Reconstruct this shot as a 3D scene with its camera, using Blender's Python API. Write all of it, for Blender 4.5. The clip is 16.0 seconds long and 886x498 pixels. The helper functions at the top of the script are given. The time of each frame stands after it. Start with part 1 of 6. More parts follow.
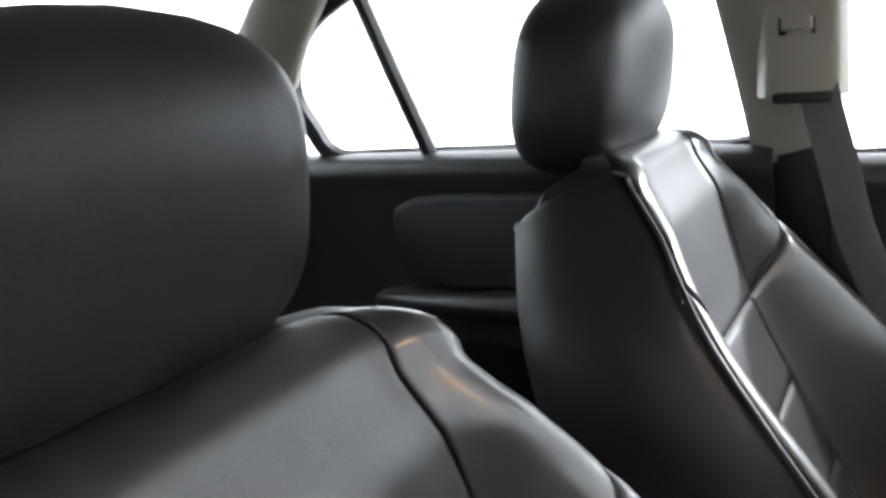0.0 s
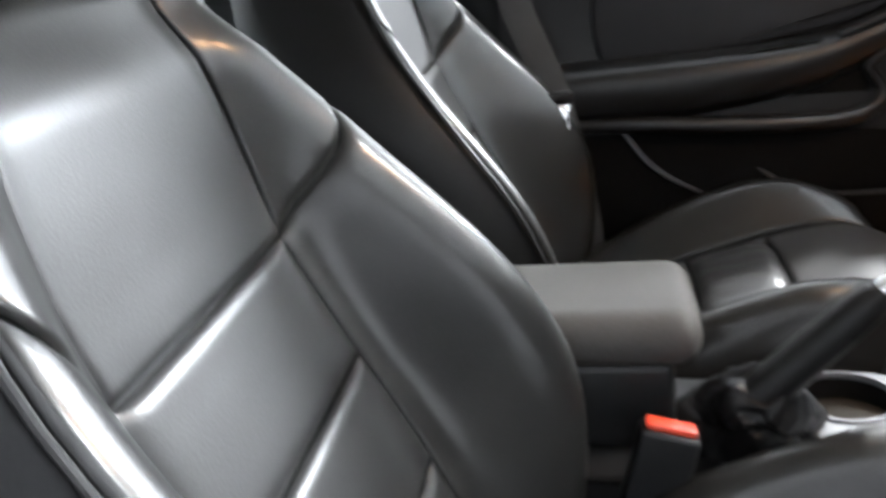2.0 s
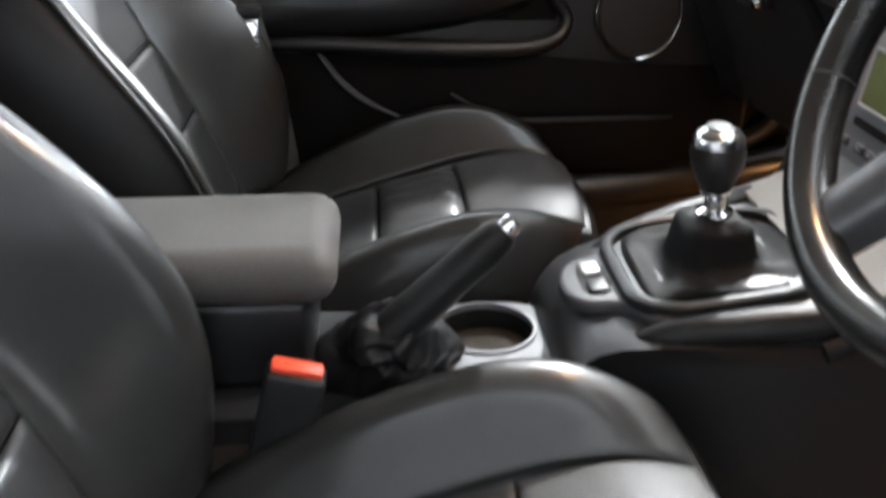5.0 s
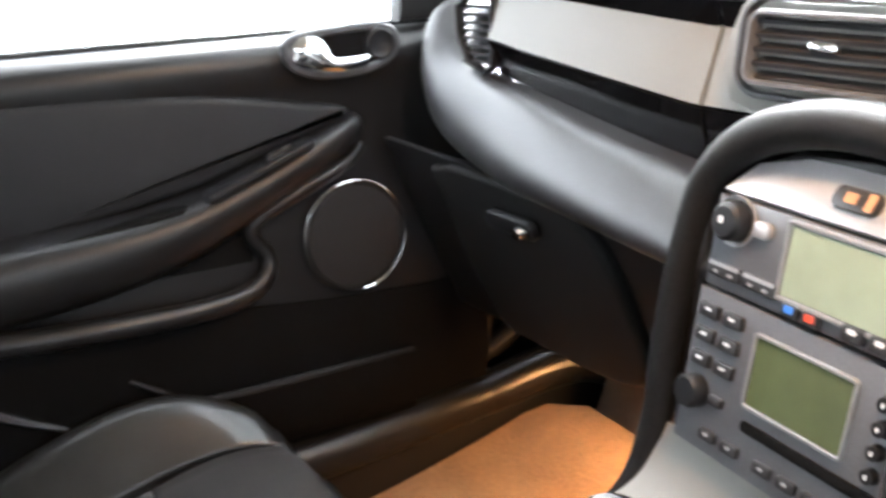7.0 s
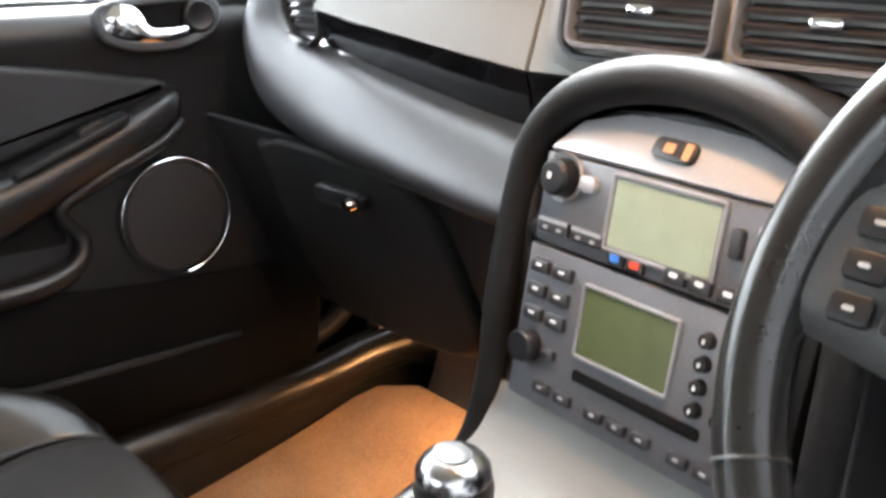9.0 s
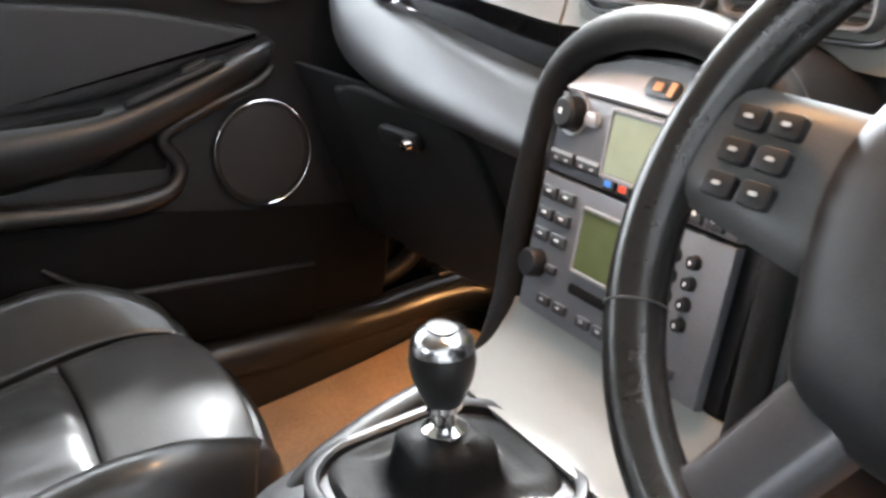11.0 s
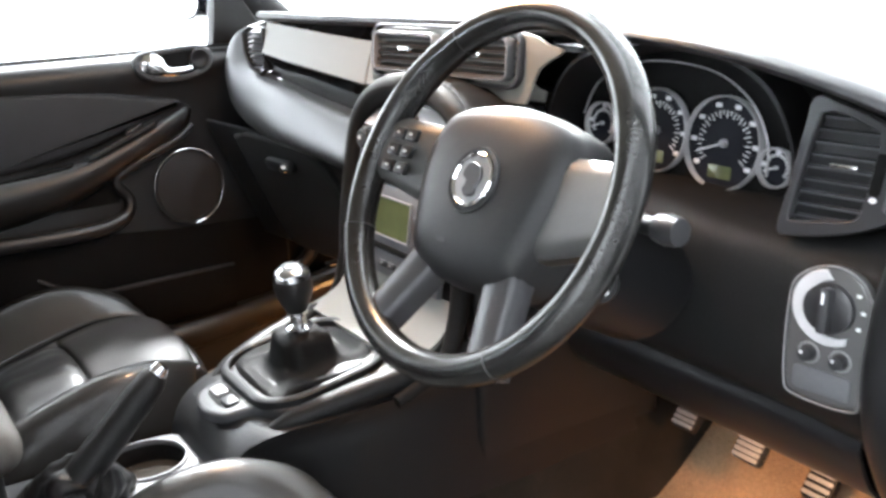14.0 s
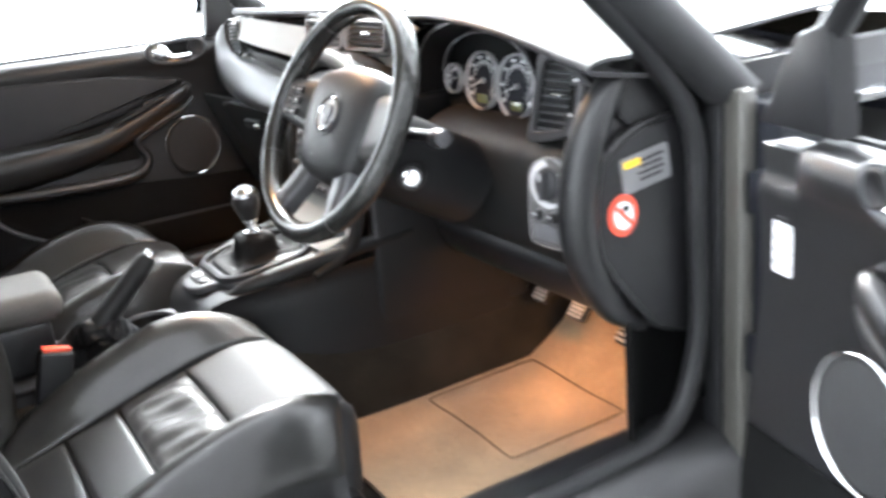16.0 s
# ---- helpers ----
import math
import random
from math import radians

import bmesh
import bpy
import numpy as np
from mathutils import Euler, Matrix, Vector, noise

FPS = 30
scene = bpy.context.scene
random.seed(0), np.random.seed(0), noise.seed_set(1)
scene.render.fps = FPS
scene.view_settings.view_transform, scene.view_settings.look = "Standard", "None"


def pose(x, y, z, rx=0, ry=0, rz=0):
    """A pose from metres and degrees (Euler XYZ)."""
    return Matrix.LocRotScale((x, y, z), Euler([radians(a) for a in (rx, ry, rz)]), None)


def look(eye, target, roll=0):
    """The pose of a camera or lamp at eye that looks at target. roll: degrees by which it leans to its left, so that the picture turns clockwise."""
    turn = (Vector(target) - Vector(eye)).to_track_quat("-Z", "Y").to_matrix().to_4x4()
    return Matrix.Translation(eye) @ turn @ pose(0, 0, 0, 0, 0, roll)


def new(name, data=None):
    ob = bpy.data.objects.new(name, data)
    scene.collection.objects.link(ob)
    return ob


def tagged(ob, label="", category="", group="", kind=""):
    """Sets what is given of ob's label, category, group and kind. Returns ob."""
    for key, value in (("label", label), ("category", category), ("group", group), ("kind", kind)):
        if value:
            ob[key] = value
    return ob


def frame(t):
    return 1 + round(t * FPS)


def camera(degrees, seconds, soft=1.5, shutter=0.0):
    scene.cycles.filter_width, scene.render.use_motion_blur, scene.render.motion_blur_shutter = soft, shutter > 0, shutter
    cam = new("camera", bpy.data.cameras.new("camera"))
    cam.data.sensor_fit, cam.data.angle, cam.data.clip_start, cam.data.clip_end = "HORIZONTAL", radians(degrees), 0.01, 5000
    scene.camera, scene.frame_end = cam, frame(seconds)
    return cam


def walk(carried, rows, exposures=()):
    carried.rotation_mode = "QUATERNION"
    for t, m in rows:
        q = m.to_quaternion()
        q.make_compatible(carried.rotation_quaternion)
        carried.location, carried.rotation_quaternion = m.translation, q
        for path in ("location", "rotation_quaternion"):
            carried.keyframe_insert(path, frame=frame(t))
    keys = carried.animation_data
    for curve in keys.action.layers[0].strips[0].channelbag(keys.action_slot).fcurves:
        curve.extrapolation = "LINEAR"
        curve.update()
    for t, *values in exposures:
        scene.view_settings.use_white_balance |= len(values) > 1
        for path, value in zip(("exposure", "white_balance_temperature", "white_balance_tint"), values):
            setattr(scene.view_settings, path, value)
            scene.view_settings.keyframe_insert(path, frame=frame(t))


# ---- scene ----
# the path: seconds, eye, (yaw, pitch, roll) in degrees
cam = camera(50.0, 16.0, soft=3.0, shutter=0.5)
PATH = [
    (0, (0.6511, -0.4989, 1.1169), (117.42, -11.82, -4.72)),
    (0.5, (0.6551, -0.5315, 1.1298), (117.26, -11.34, -2.29)),
    (1, (0.7074, -0.5082, 1.0841), (114.11, -13.99, -4.95)),
    (1.5, (0.7743, -0.4833, 1.0292), (108.02, -17.27, -6.05)),
    (2, (0.8571, -0.4554, 0.9906), (100.22, -19.18, -5.53)),
    (2.5, (0.9281, -0.4340, 0.9587), (94.20, -21.02, -6.06)),
    (3, (1.0085, -0.3946, 0.9184), (90.59, -24.22, -8.21)),
    (3.2, (1.0331, -0.3877, 0.9014), (89.11, -25.53, -9.09)),
    (5.3, (0.7223, -0.3191, 1.0154), (85.17, -24.51, 1.18)),
    (5.5, (0.6613, -0.3118, 1.0299), (84.61, -22.99, 0.81)),
    (6, (0.5544, -0.3393, 1.0642), (78.96, -17.80, -0.04)),
    (6.5, (0.4632, -0.3311, 1.0879), (72.02, -17.23, -1.74)),
    (7, (0.3991, -0.3280, 1.0681), (63.38, -19.39, -2.17)),
    (7.5, (0.3695, -0.3346, 1.0636), (55.07, -20.25, -1.74)),
    (8, (0.3649, -0.3200, 1.0597), (51.20, -19.35, -1.25)),
    (8.5, (0.3745, -0.3301, 1.0541), (49.94, -18.41, -0.46)),
    (9, (0.3973, -0.3402, 1.0334), (51.93, -19.19, 0.36)),
    (9.5, (0.4264, -0.3555, 1.0063), (53.78, -19.95, 1.66)),
    (9.7, (0.4357, -0.3534, 0.9909), (54.86, -19.81, 2.43)),
    (11.8, (0.6765, -0.3268, 1.0497), (62.19, -19.77, -0.58)),
    (12, (0.7189, -0.3154, 1.0625), (62.84, -19.61, -1.46)),
    (12.5, (0.8109, -0.3066, 1.0760), (63.46, -18.52, -2.24)),
    (13, (0.9111, -0.3608, 1.0778), (60.87, -17.03, -1.62)),
    (13.5, (0.9869, -0.4297, 1.0910), (57.97, -17.12, -1.68)),
    (14, (1.0653, -0.4931, 1.1007), (56.48, -17.48, -2.29)),
    (14.5, (1.1355, -0.5370, 1.1043), (56.56, -17.94, -3.43)),
    (15, (1.2219, -0.5760, 1.1077), (57.81, -18.08, -4.12)),
    (15.5, (1.4042, -0.5528, 1.1212), (62.41, -18.46, -5.42)),
    (16, (1.6511, -0.5444, 1.1333), (60.65, -18.38, -5.43)),
]


def eye_pose(eye, angles):
    yaw, pitch, roll = (radians(a) for a in angles)
    ahead = Vector((-math.sin(yaw) * math.cos(pitch), math.cos(yaw) * math.cos(pitch), math.sin(pitch)))
    return look(eye, Vector(eye) + ahead, math.degrees(roll))


walk(cam, [(t, eye_pose(eye, angles)) for t, eye, angles in PATH],
     [(0.0, 0.32), (0.5, 0.28), (1.0, 0.28), (2.0, 0.26), (3.0, 0.34), (5.5, 0.32), (6.0, 0.95), (6.5, 1.1), (7.5, 1.05), (9.5, 1.0), (12.0, 0.86), (13.0, 0.96), (14.0, 0.88), (15.5, 1.0), (16.0, 1.14)])

# ---- world and light ----
world = bpy.data.worlds.new("world")
scene.world = world
world.use_nodes = True
world.node_tree.nodes["Background"].inputs[0].default_value = (0.9, 0.95, 1.0, 1)
world.node_tree.nodes["Background"].inputs[1].default_value = 0.2


def area_lamp(name, place, target, size, watts, colour, spread=180):
    data = bpy.data.lights.new(name, "AREA")
    data.shape, data.size, data.energy, data.color = "DISK", size, watts, colour
    data.spread = radians(spread)
    ob = new(name, data)
    ob.matrix_world = look(place, target)
    return ob


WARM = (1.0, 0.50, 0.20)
# three unseen lamps, added to brighten and pattern the seats and dash
area_lamp("added_key_light", (-1.6, 4.4, 4.6), (0.0, -0.2, 0.6), 0.7, 250.0, (0.93, 0.97, 1.0))
area_lamp("added_key_light", (-3.22, 1.44, 4.34), (0.0, -0.2, 0.6), 0.35, 850.0, (0.95, 0.98, 1.0))
area_lamp("added_key_light", (-3.84, 2.59, 2.72), (0.0, -0.2, 0.6), 0.35, 780.0, (0.88, 0.94, 1.0))
area_lamp("roof_lamp_light", (0.07, 0.04, 1.275), (0.07, 0.06, 0.3), 0.05, 2.0, (1.0, 0.54, 0.25))
area_lamp("footwell_light", (-0.30, 0.42, 0.565), (-0.40, 0.42, 0.3), 0.05, 1.6, WARM, 140)
area_lamp("footwell_light", (0.47, 0.40, 0.520), (0.30, 0.46, 0.3), 0.035, 0.36, WARM, 140)

# ---- materials ----


def material(name, colour, rough, metal=0.0, grain=0.0, scale=200.0, mottle=0.0, mottle_scale=6.0, coat=0.0, bump=0.0, glow=0.0, spec=0.5, rough_var=0.0, cells=False, sheen=0.0, coat_rough=0.04):
    """A procedural surface: colour mottled at two scales, roughness that varies, and a fine relief."""
    m = bpy.data.materials.new(name)
    m.use_nodes = True
    nt = m.node_tree
    b = nt.nodes["Principled BSDF"]
    link = nt.links.new
    co = nt.nodes.new("ShaderNodeTexCoord").outputs["Object"]

    def tex(s, detail=4.0):
        n = nt.nodes.new("ShaderNodeTexNoise")
        n.inputs["Scale"].default_value, n.inputs["Detail"].default_value = s, detail
        link(co, n.inputs["Vector"])
        return n.outputs["Fac"]

    def span(fac, lo, hi):
        n = nt.nodes.new("ShaderNodeMapRange")
        n.inputs["From Min"].default_value, n.inputs["From Max"].default_value = 0.3, 0.7
        n.inputs["To Min"].default_value, n.inputs["To Max"].default_value = lo, hi
        link(fac, n.inputs["Value"])
        return n.outputs["Result"]

    def scaled(col, fac):
        n = nt.nodes.new("ShaderNodeVectorMath")
        n.operation = "SCALE"
        if isinstance(col, tuple):
            n.inputs[0].default_value = col
        else:
            link(col, n.inputs[0])
        link(fac, n.inputs["Scale"])
        return n.outputs[0]

    b.inputs["Base Color"].default_value = (*colour, 1)
    b.inputs["Roughness"].default_value, b.inputs["Metallic"].default_value = rough, metal
    b.inputs["Specular IOR Level"].default_value = spec
    b.inputs["Coat Weight"].default_value = coat
    b.inputs["Coat Roughness"].default_value = coat_rough
    if sheen:
        b.inputs["Sheen Weight"].default_value = sheen
    out = tuple(colour)
    if mottle:
        out = scaled(out, span(tex(mottle_scale), 1 - mottle, 1 + mottle))
    if grain:
        out = scaled(out, span(tex(scale, 2.0), 1 - grain, 1 + grain))
    if not isinstance(out, tuple):
        link(out, b.inputs["Base Color"])
    if rough_var:
        link(span(tex(mottle_scale * 2.3), max(0.02, rough - rough_var), rough + rough_var), b.inputs["Roughness"])
    if bump:
        n = nt.nodes.new("ShaderNodeBump")
        n.inputs["Strength"].default_value, n.inputs["Distance"].default_value = bump, 0.002
        if cells:
            v = nt.nodes.new("ShaderNodeTexVoronoi")
            v.inputs["Scale"].default_value = scale
            link(co, v.inputs["Vector"])
            link(v.outputs["Distance"], n.inputs["Height"])
        else:
            link(tex(scale, 3.0), n.inputs["Height"])
        link(n.outputs["Normal"], b.inputs["Normal"])
    if glow:
        b.inputs["Emission Color"].default_value = (*colour, 1)
        b.inputs["Emission Strength"].default_value = glow
    return m


LEATHER = material("black_leather", (0.0135, 0.0132, 0.0134), 0.40, grain=0.15, scale=420, mottle=0.10, mottle_scale=9, spec=0.42, coat=0.14, coat_rough=0.20, bump=0.06, cells=True)
LEATHER_BOLSTER = material("smooth_bolster_leather", (0.0125, 0.0123, 0.012), 0.40, grain=0.15, scale=420, mottle=0.10, mottle_scale=9, spec=0.30, coat=0.45, coat_rough=0.15, rough_var=0.05, bump=0.04, cells=True)
WHEEL_LEATHER = material("glazed_black_leather", (0.013, 0.0125, 0.012), 0.22, grain=0.12, scale=300, mottle=0.12, mottle_scale=30, spec=0.48, rough_var=0.03)
# black leather with its colour raised for the light on the front inserts
LEATHER_LIT = material("lit_black_leather", (0.032, 0.0308, 0.030), 0.5, grain=0.15, scale=420, mottle=0.10, mottle_scale=9, spec=0.16, coat=0.04, coat_rough=0.24, bump=0.06, cells=True)
LEATHER_HEAD = material("matt_black_leather", (0.012, 0.0118, 0.0122), 0.42, grain=0.15, scale=420, mottle=0.08, mottle_scale=7, spec=0.15, bump=0.06, cells=True)
LEATHER_SIDE = material("black_vinyl", (0.008, 0.008, 0.0085), 0.42, grain=0.2, scale=400, mottle=0.08, spec=0.22, bump=0.05, cells=True)
GAITER = material("dull_gaiter_leather", (0.007, 0.007, 0.0072), 0.6, grain=0.2, scale=400, mottle=0.1, spec=0.07, bump=0.08, cells=True)
ARMREST = material("matte_armrest_leather", (0.070, 0.066, 0.062), 0.65, grain=0.12, scale=420, mottle=0.08, mottle_scale=9, spec=0.3, bump=0.05, cells=True)
RUCHED = material("creased_leather", (0.026, 0.0253, 0.025), 0.38, grain=0.15, scale=420, mottle=0.15, mottle_scale=14, spec=0.4, coat=0.15, coat_rough=0.22, bump=0.06, cells=True)
STITCH = material("dark_grey_stitching", (0.028, 0.028, 0.028), 0.5, grain=0.3, scale=900, bump=0.3)
SOFT = material("soft_touch_plastic", (0.011, 0.011, 0.0118), 0.36, grain=0.15, scale=500, mottle=0.06, mottle_scale=5, spec=0.38)
BUTTON = material("satin_black_button", (0.022, 0.022, 0.024), 0.33, grain=0.1, scale=800, mottle=0.08, spec=0.5)
DIAL = material("dark_blue_dial_face", (0.008, 0.009, 0.014), 0.5, grain=0.1, scale=900, mottle=0.1, mottle_scale=30, spec=0.12)
BROWN_EDGE = material("brown_binding", (0.13, 0.08, 0.045), 0.8, grain=0.3, scale=900, mottle=0.1, bump=0.3)
COWL = material("matte_cowl_skin", (0.012, 0.012, 0.0122), 0.58, grain=0.2, scale=500, mottle=0.08, mottle_scale=6, spec=0.12, bump=0.05, cells=True)
HUB = material("matte_airbag_cover", (0.014, 0.0138, 0.0145), 0.46, grain=0.2, scale=700, mottle=0.08, mottle_scale=8, spec=0.32, bump=0.05, cells=True)
DASH_PAD = material("dashboard_skin", (0.016, 0.016, 0.018), 0.38, grain=0.15, scale=400, mottle=0.06, mottle_scale=5, spec=0.42)
ROLL_PAD = material("glazed_dashboard_skin", (0.018, 0.018, 0.020), 0.40, grain=0.15, scale=400, mottle=0.08, mottle_scale=5, spec=0.75)
SILL_PLASTIC = material("polished_sill_plastic", (0.009, 0.009, 0.009), 0.30, grain=0.08, scale=500, mottle=0.08, spec=0.45)
CHAMPAGNE = material("champagne_satin_trim", (0.175, 0.172, 0.158), 0.42, metal=0.0, grain=0.05, scale=900, mottle=0.05, spec=0.4)
PLASTIC = material("black_plastic", (0.009, 0.009, 0.010), 0.42, grain=0.2, scale=600, mottle=0.15, spec=0.3)
DOOR_CLOTH = material("door_insert_vinyl", (0.014, 0.0147, 0.017), 0.55, grain=0.25, scale=800, mottle=0.15, spec=0.28)
GRILLE = material("speaker_cloth", (0.011, 0.011, 0.012), 0.75, grain=0.4, scale=1500, bump=0.4, cells=True)
GLOSS = material("piano_black_veneer", (0.005, 0.005, 0.0055), 0.08, mottle=0.3, mottle_scale=12, coat=0.45, spec=0.4)
SILVER = material("silver_painted_plastic", (0.40, 0.40, 0.41), 0.33, metal=0.4, grain=0.08, scale=900, mottle=0.06)
BEZEL = material("bright_dial_bezel", (0.46, 0.46, 0.47), 0.3, grain=0.05, scale=900, mottle=0.04, spec=0.6)
GREY_SATIN = material("satin_grey_plastic", (0.055, 0.057, 0.062), 0.36, grain=0.1, scale=800, mottle=0.06)
PLATE = material("satin_graphite_plastic", (0.036, 0.037, 0.040), 0.46, grain=0.1, scale=800, mottle=0.06, spec=0.4)
SATIN = material("satin_silver_plastic", (0.085, 0.084, 0.084), 0.38, metal=0.2, grain=0.06, scale=800, mottle=0.06)
LIGHT_GREY = material("light_grey_plastic", (0.22, 0.22, 0.225), 0.35, metal=0.2, grain=0.06, scale=800, mottle=0.06)
GREY = material("dark_grey_plastic", (0.12, 0.122, 0.130), 0.34, metal=0.3, grain=0.12, scale=800, mottle=0.1, bump=0.05)
CHROME = material("chrome", (0.80, 0.80, 0.81), 0.07, metal=1.0, mottle=0.06, mottle_scale=30, rough_var=0.03)
CAP = material("brushed_metal_cap", (0.45, 0.45, 0.46), 0.2, metal=1.0, mottle=0.1, mottle_scale=60, rough_var=0.05)
CARPET = material("dark_brown_carpet", (0.022, 0.018, 0.014), 0.9, grain=0.5, scale=900, mottle=0.3, mottle_scale=10, bump=0.5, spec=0.15)
TAN = material("tan_carpet", (0.36, 0.225, 0.125), 0.9, grain=0.4, scale=500, mottle=0.3, mottle_scale=6, bump=0.7, sheen=0.2)
# the tan carpet again, darkened for the weaker light under the glovebox
TAN_SHADED = material("shaded_tan_carpet", (0.16, 0.095, 0.055), 0.9, grain=0.4, scale=500, mottle=0.3, mottle_scale=6, bump=0.7, sheen=0.15)
BEIGE = material("beige_headlining", (0.52, 0.48, 0.40), 0.85, grain=0.12, scale=900, mottle=0.08, bump=0.25)
BEIGE_TRIM = material("beige_plastic_trim", (0.17, 0.155, 0.125), 0.45, grain=0.1, scale=600, mottle=0.08, bump=0.1)
RUBBER = material("black_rubber", (0.010, 0.010, 0.011), 0.5, grain=0.2, scale=500, mottle=0.2, spec=0.25)
PAINT = material("black_car_paint", (0.008, 0.009, 0.013), 0.12, mottle=0.2, coat=1.0)
PEWTER = material("pewter_body_paint", (0.055, 0.053, 0.047), 0.45, metal=0.2, mottle=0.1, grain=0.1, scale=700, coat=0.3)
BODY = material("matte_black_paint", (0.010, 0.011, 0.015), 0.5, mottle=0.15, grain=0.1, scale=500, spec=0.2)
DOOR_LOW = material("black_door_carpet", (0.006, 0.006, 0.0062), 0.7, grain=0.4, scale=900, mottle=0.2, spec=0.04)
VENT_FRAME = material("satin_vent_frame", (0.10, 0.10, 0.102), 0.32, metal=0.3, grain=0.08, scale=800, mottle=0.08)
SPOKE_FACE = material("satin_spoke_plastic", (0.060, 0.059, 0.058), 0.45, metal=0.2, mottle=0.08, grain=0.1, scale=700)
SPOKE = material("dark_metallic_plastic", (0.045, 0.045, 0.048), 0.32, metal=0.3, mottle=0.06, grain=0.1, scale=700)
LCD = material("green_lcd", (0.29, 0.34, 0.25), 0.25, mottle=0.06, mottle_scale=40, coat=0.5)
LCD_DARK = material("dark_green_lcd", (0.085, 0.105, 0.048), 0.22, mottle=0.08, mottle_scale=40, coat=0.5)
# near black: hollows get their inner shade from this colour; also black panels
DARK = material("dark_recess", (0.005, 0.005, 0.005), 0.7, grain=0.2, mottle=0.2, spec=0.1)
WHITE_MARK = material("white_print", (0.75, 0.76, 0.78), 0.5, mottle=0.05)
GREY_MARK = material("grey_print", (0.35, 0.36, 0.37), 0.5, mottle=0.05)
LABEL = material("grey_label", (0.14, 0.14, 0.145), 0.5, mottle=0.1, mottle_scale=40)
RED = material("red_plastic", (0.75, 0.07, 0.03), 0.35, mottle=0.1)
BLUE = material("blue_mark", (0.05, 0.22, 0.75), 0.4, mottle=0.05)
YELLOW = material("yellow_mark", (0.80, 0.50, 0.03), 0.5, mottle=0.05)
ORANGE = material("orange_lens", (0.50, 0.26, 0.14), 0.3, mottle=0.1)
WEBBING = material("grey_seat_belt_webbing", (0.050, 0.050, 0.050), 0.6, grain=0.3, scale=1200, mottle=0.1, bump=0.4)
LAMP = material("lamp_lens", (1.0, 0.62, 0.32), 0.4, glow=6.0)
FLOOR = material("grey_showroom_floor", (0.25, 0.25, 0.245), 0.4, grain=0.08, scale=120, mottle=0.12, mottle_scale=1.5)
# walls and ceiling emit light themselves, each at a strength set for the cabin
WALL = material("glowing_white_wall", (0.93, 0.97, 1.0), 0.8, mottle=0.02, mottle_scale=0.7, glow=1.9)
CEILING = material("glowing_pale_ceiling", (0.95, 0.97, 1.0), 0.8, mottle=0.02, mottle_scale=0.7, glow=1.0)
FRONT_WALL = material("glowing_front_wall", (0.95, 0.97, 1.0), 0.8, mottle=0.02, mottle_scale=0.7, glow=1.0)
BACK_WALL = material("glowing_back_wall", (0.9, 0.93, 0.96), 0.8, mottle=0.02, mottle_scale=0.7, glow=1.1)
GREY_WALL = material("faintly_glowing_grey_wall", (0.30, 0.30, 0.31), 0.8, mottle=0.05, mottle_scale=0.7, glow=0.35)
GLASS = bpy.data.materials.new("window_glass")
GLASS.use_nodes = True
_b = GLASS.node_tree.nodes["Principled BSDF"]
_b.inputs["Transmission Weight"].default_value, _b.inputs["Roughness"].default_value = 1.0, 0.0
_b.inputs["IOR"].default_value, _b.inputs["Base Color"].default_value = 1.45, (0.97, 1.0, 0.98, 1)

# ---- shaping tools ----
XF = [Matrix.Identity(4)]


def thing(name, place, label, category, group="", kind=""):
    ob = new(name)
    ob.empty_display_size = 0.05
    ob.location = XF[0] @ Vector(place)
    return tagged(ob, label, category, group, kind)


def basis(ob):
    """Where an object stands, by its own and its parents' poses."""
    m = ob.matrix_basis
    if ob.parent:
        m = basis(ob.parent) @ ob.matrix_parent_inverse @ m
    return m


def part(name, bm, mat, parent=None, label="", smooth=True):
    """Links a bmesh, given in the world's metres, as one mesh, under a thing or a part."""
    bmesh.ops.transform(bm, matrix=XF[0], verts=bm.verts)
    bmesh.ops.recalc_face_normals(bm, faces=bm.faces)
    me = bpy.data.meshes.new(name)
    bm.to_mesh(me)
    bm.free()
    me.materials.append(mat)
    if smooth:
        me.shade_smooth()
        me.set_sharp_from_angle(angle=radians(38))
    ob = new(name, me)
    if parent is not None:
        ob.parent = parent
        ob.matrix_parent_inverse = basis(parent).inverted()
    return tagged(ob, label) if label else ob


def merged(*bms):
    out = bmesh.new()
    for b in bms:
        me = bpy.data.meshes.new("tmp")
        b.to_mesh(me)
        b.free()
        out.from_mesh(me)
        bpy.data.meshes.remove(me)
    return out


def catmull(p, n, closed=False):
    """Points on a smooth curve through p, n to each span."""
    p = [Vector(q) for q in p]
    k = len(p)
    out = []
    for i in range(k if closed else k - 1):
        a, b, c, d = (p[(i + j) % k] if closed else p[min(max(i + j, 0), k - 1)] for j in (-1, 0, 1, 2))
        for s in range(n):
            t = s / n
            out.append(0.5 * (2 * b + (c - a) * t + (2 * a - 5 * b + 4 * c - d) * t * t + (3 * b - a - 3 * c + d) * t**3))
    if not closed:
        out.append(p[-1])
    return out


def skin(rows, wrap=False, ends=False):
    """A sheet through rows of points; wrap: each row is a ring; ends: the first and last ring are closed."""
    bm = bmesh.new()
    vs = [[bm.verts.new(q) for q in row] for row in rows]
    n = len(rows[0])
    for a, b in zip(vs, vs[1:]):
        for j in range(n if wrap else n - 1):
            k = (j + 1) % n
            try:
                bm.faces.new((a[j], a[k], b[k], b[j]))
            except ValueError:
                pass
    if ends:
        for ring in (vs[0], vs[-1]):
            try:
                bm.faces.new(ring)
            except ValueError:
                pass
    return bm


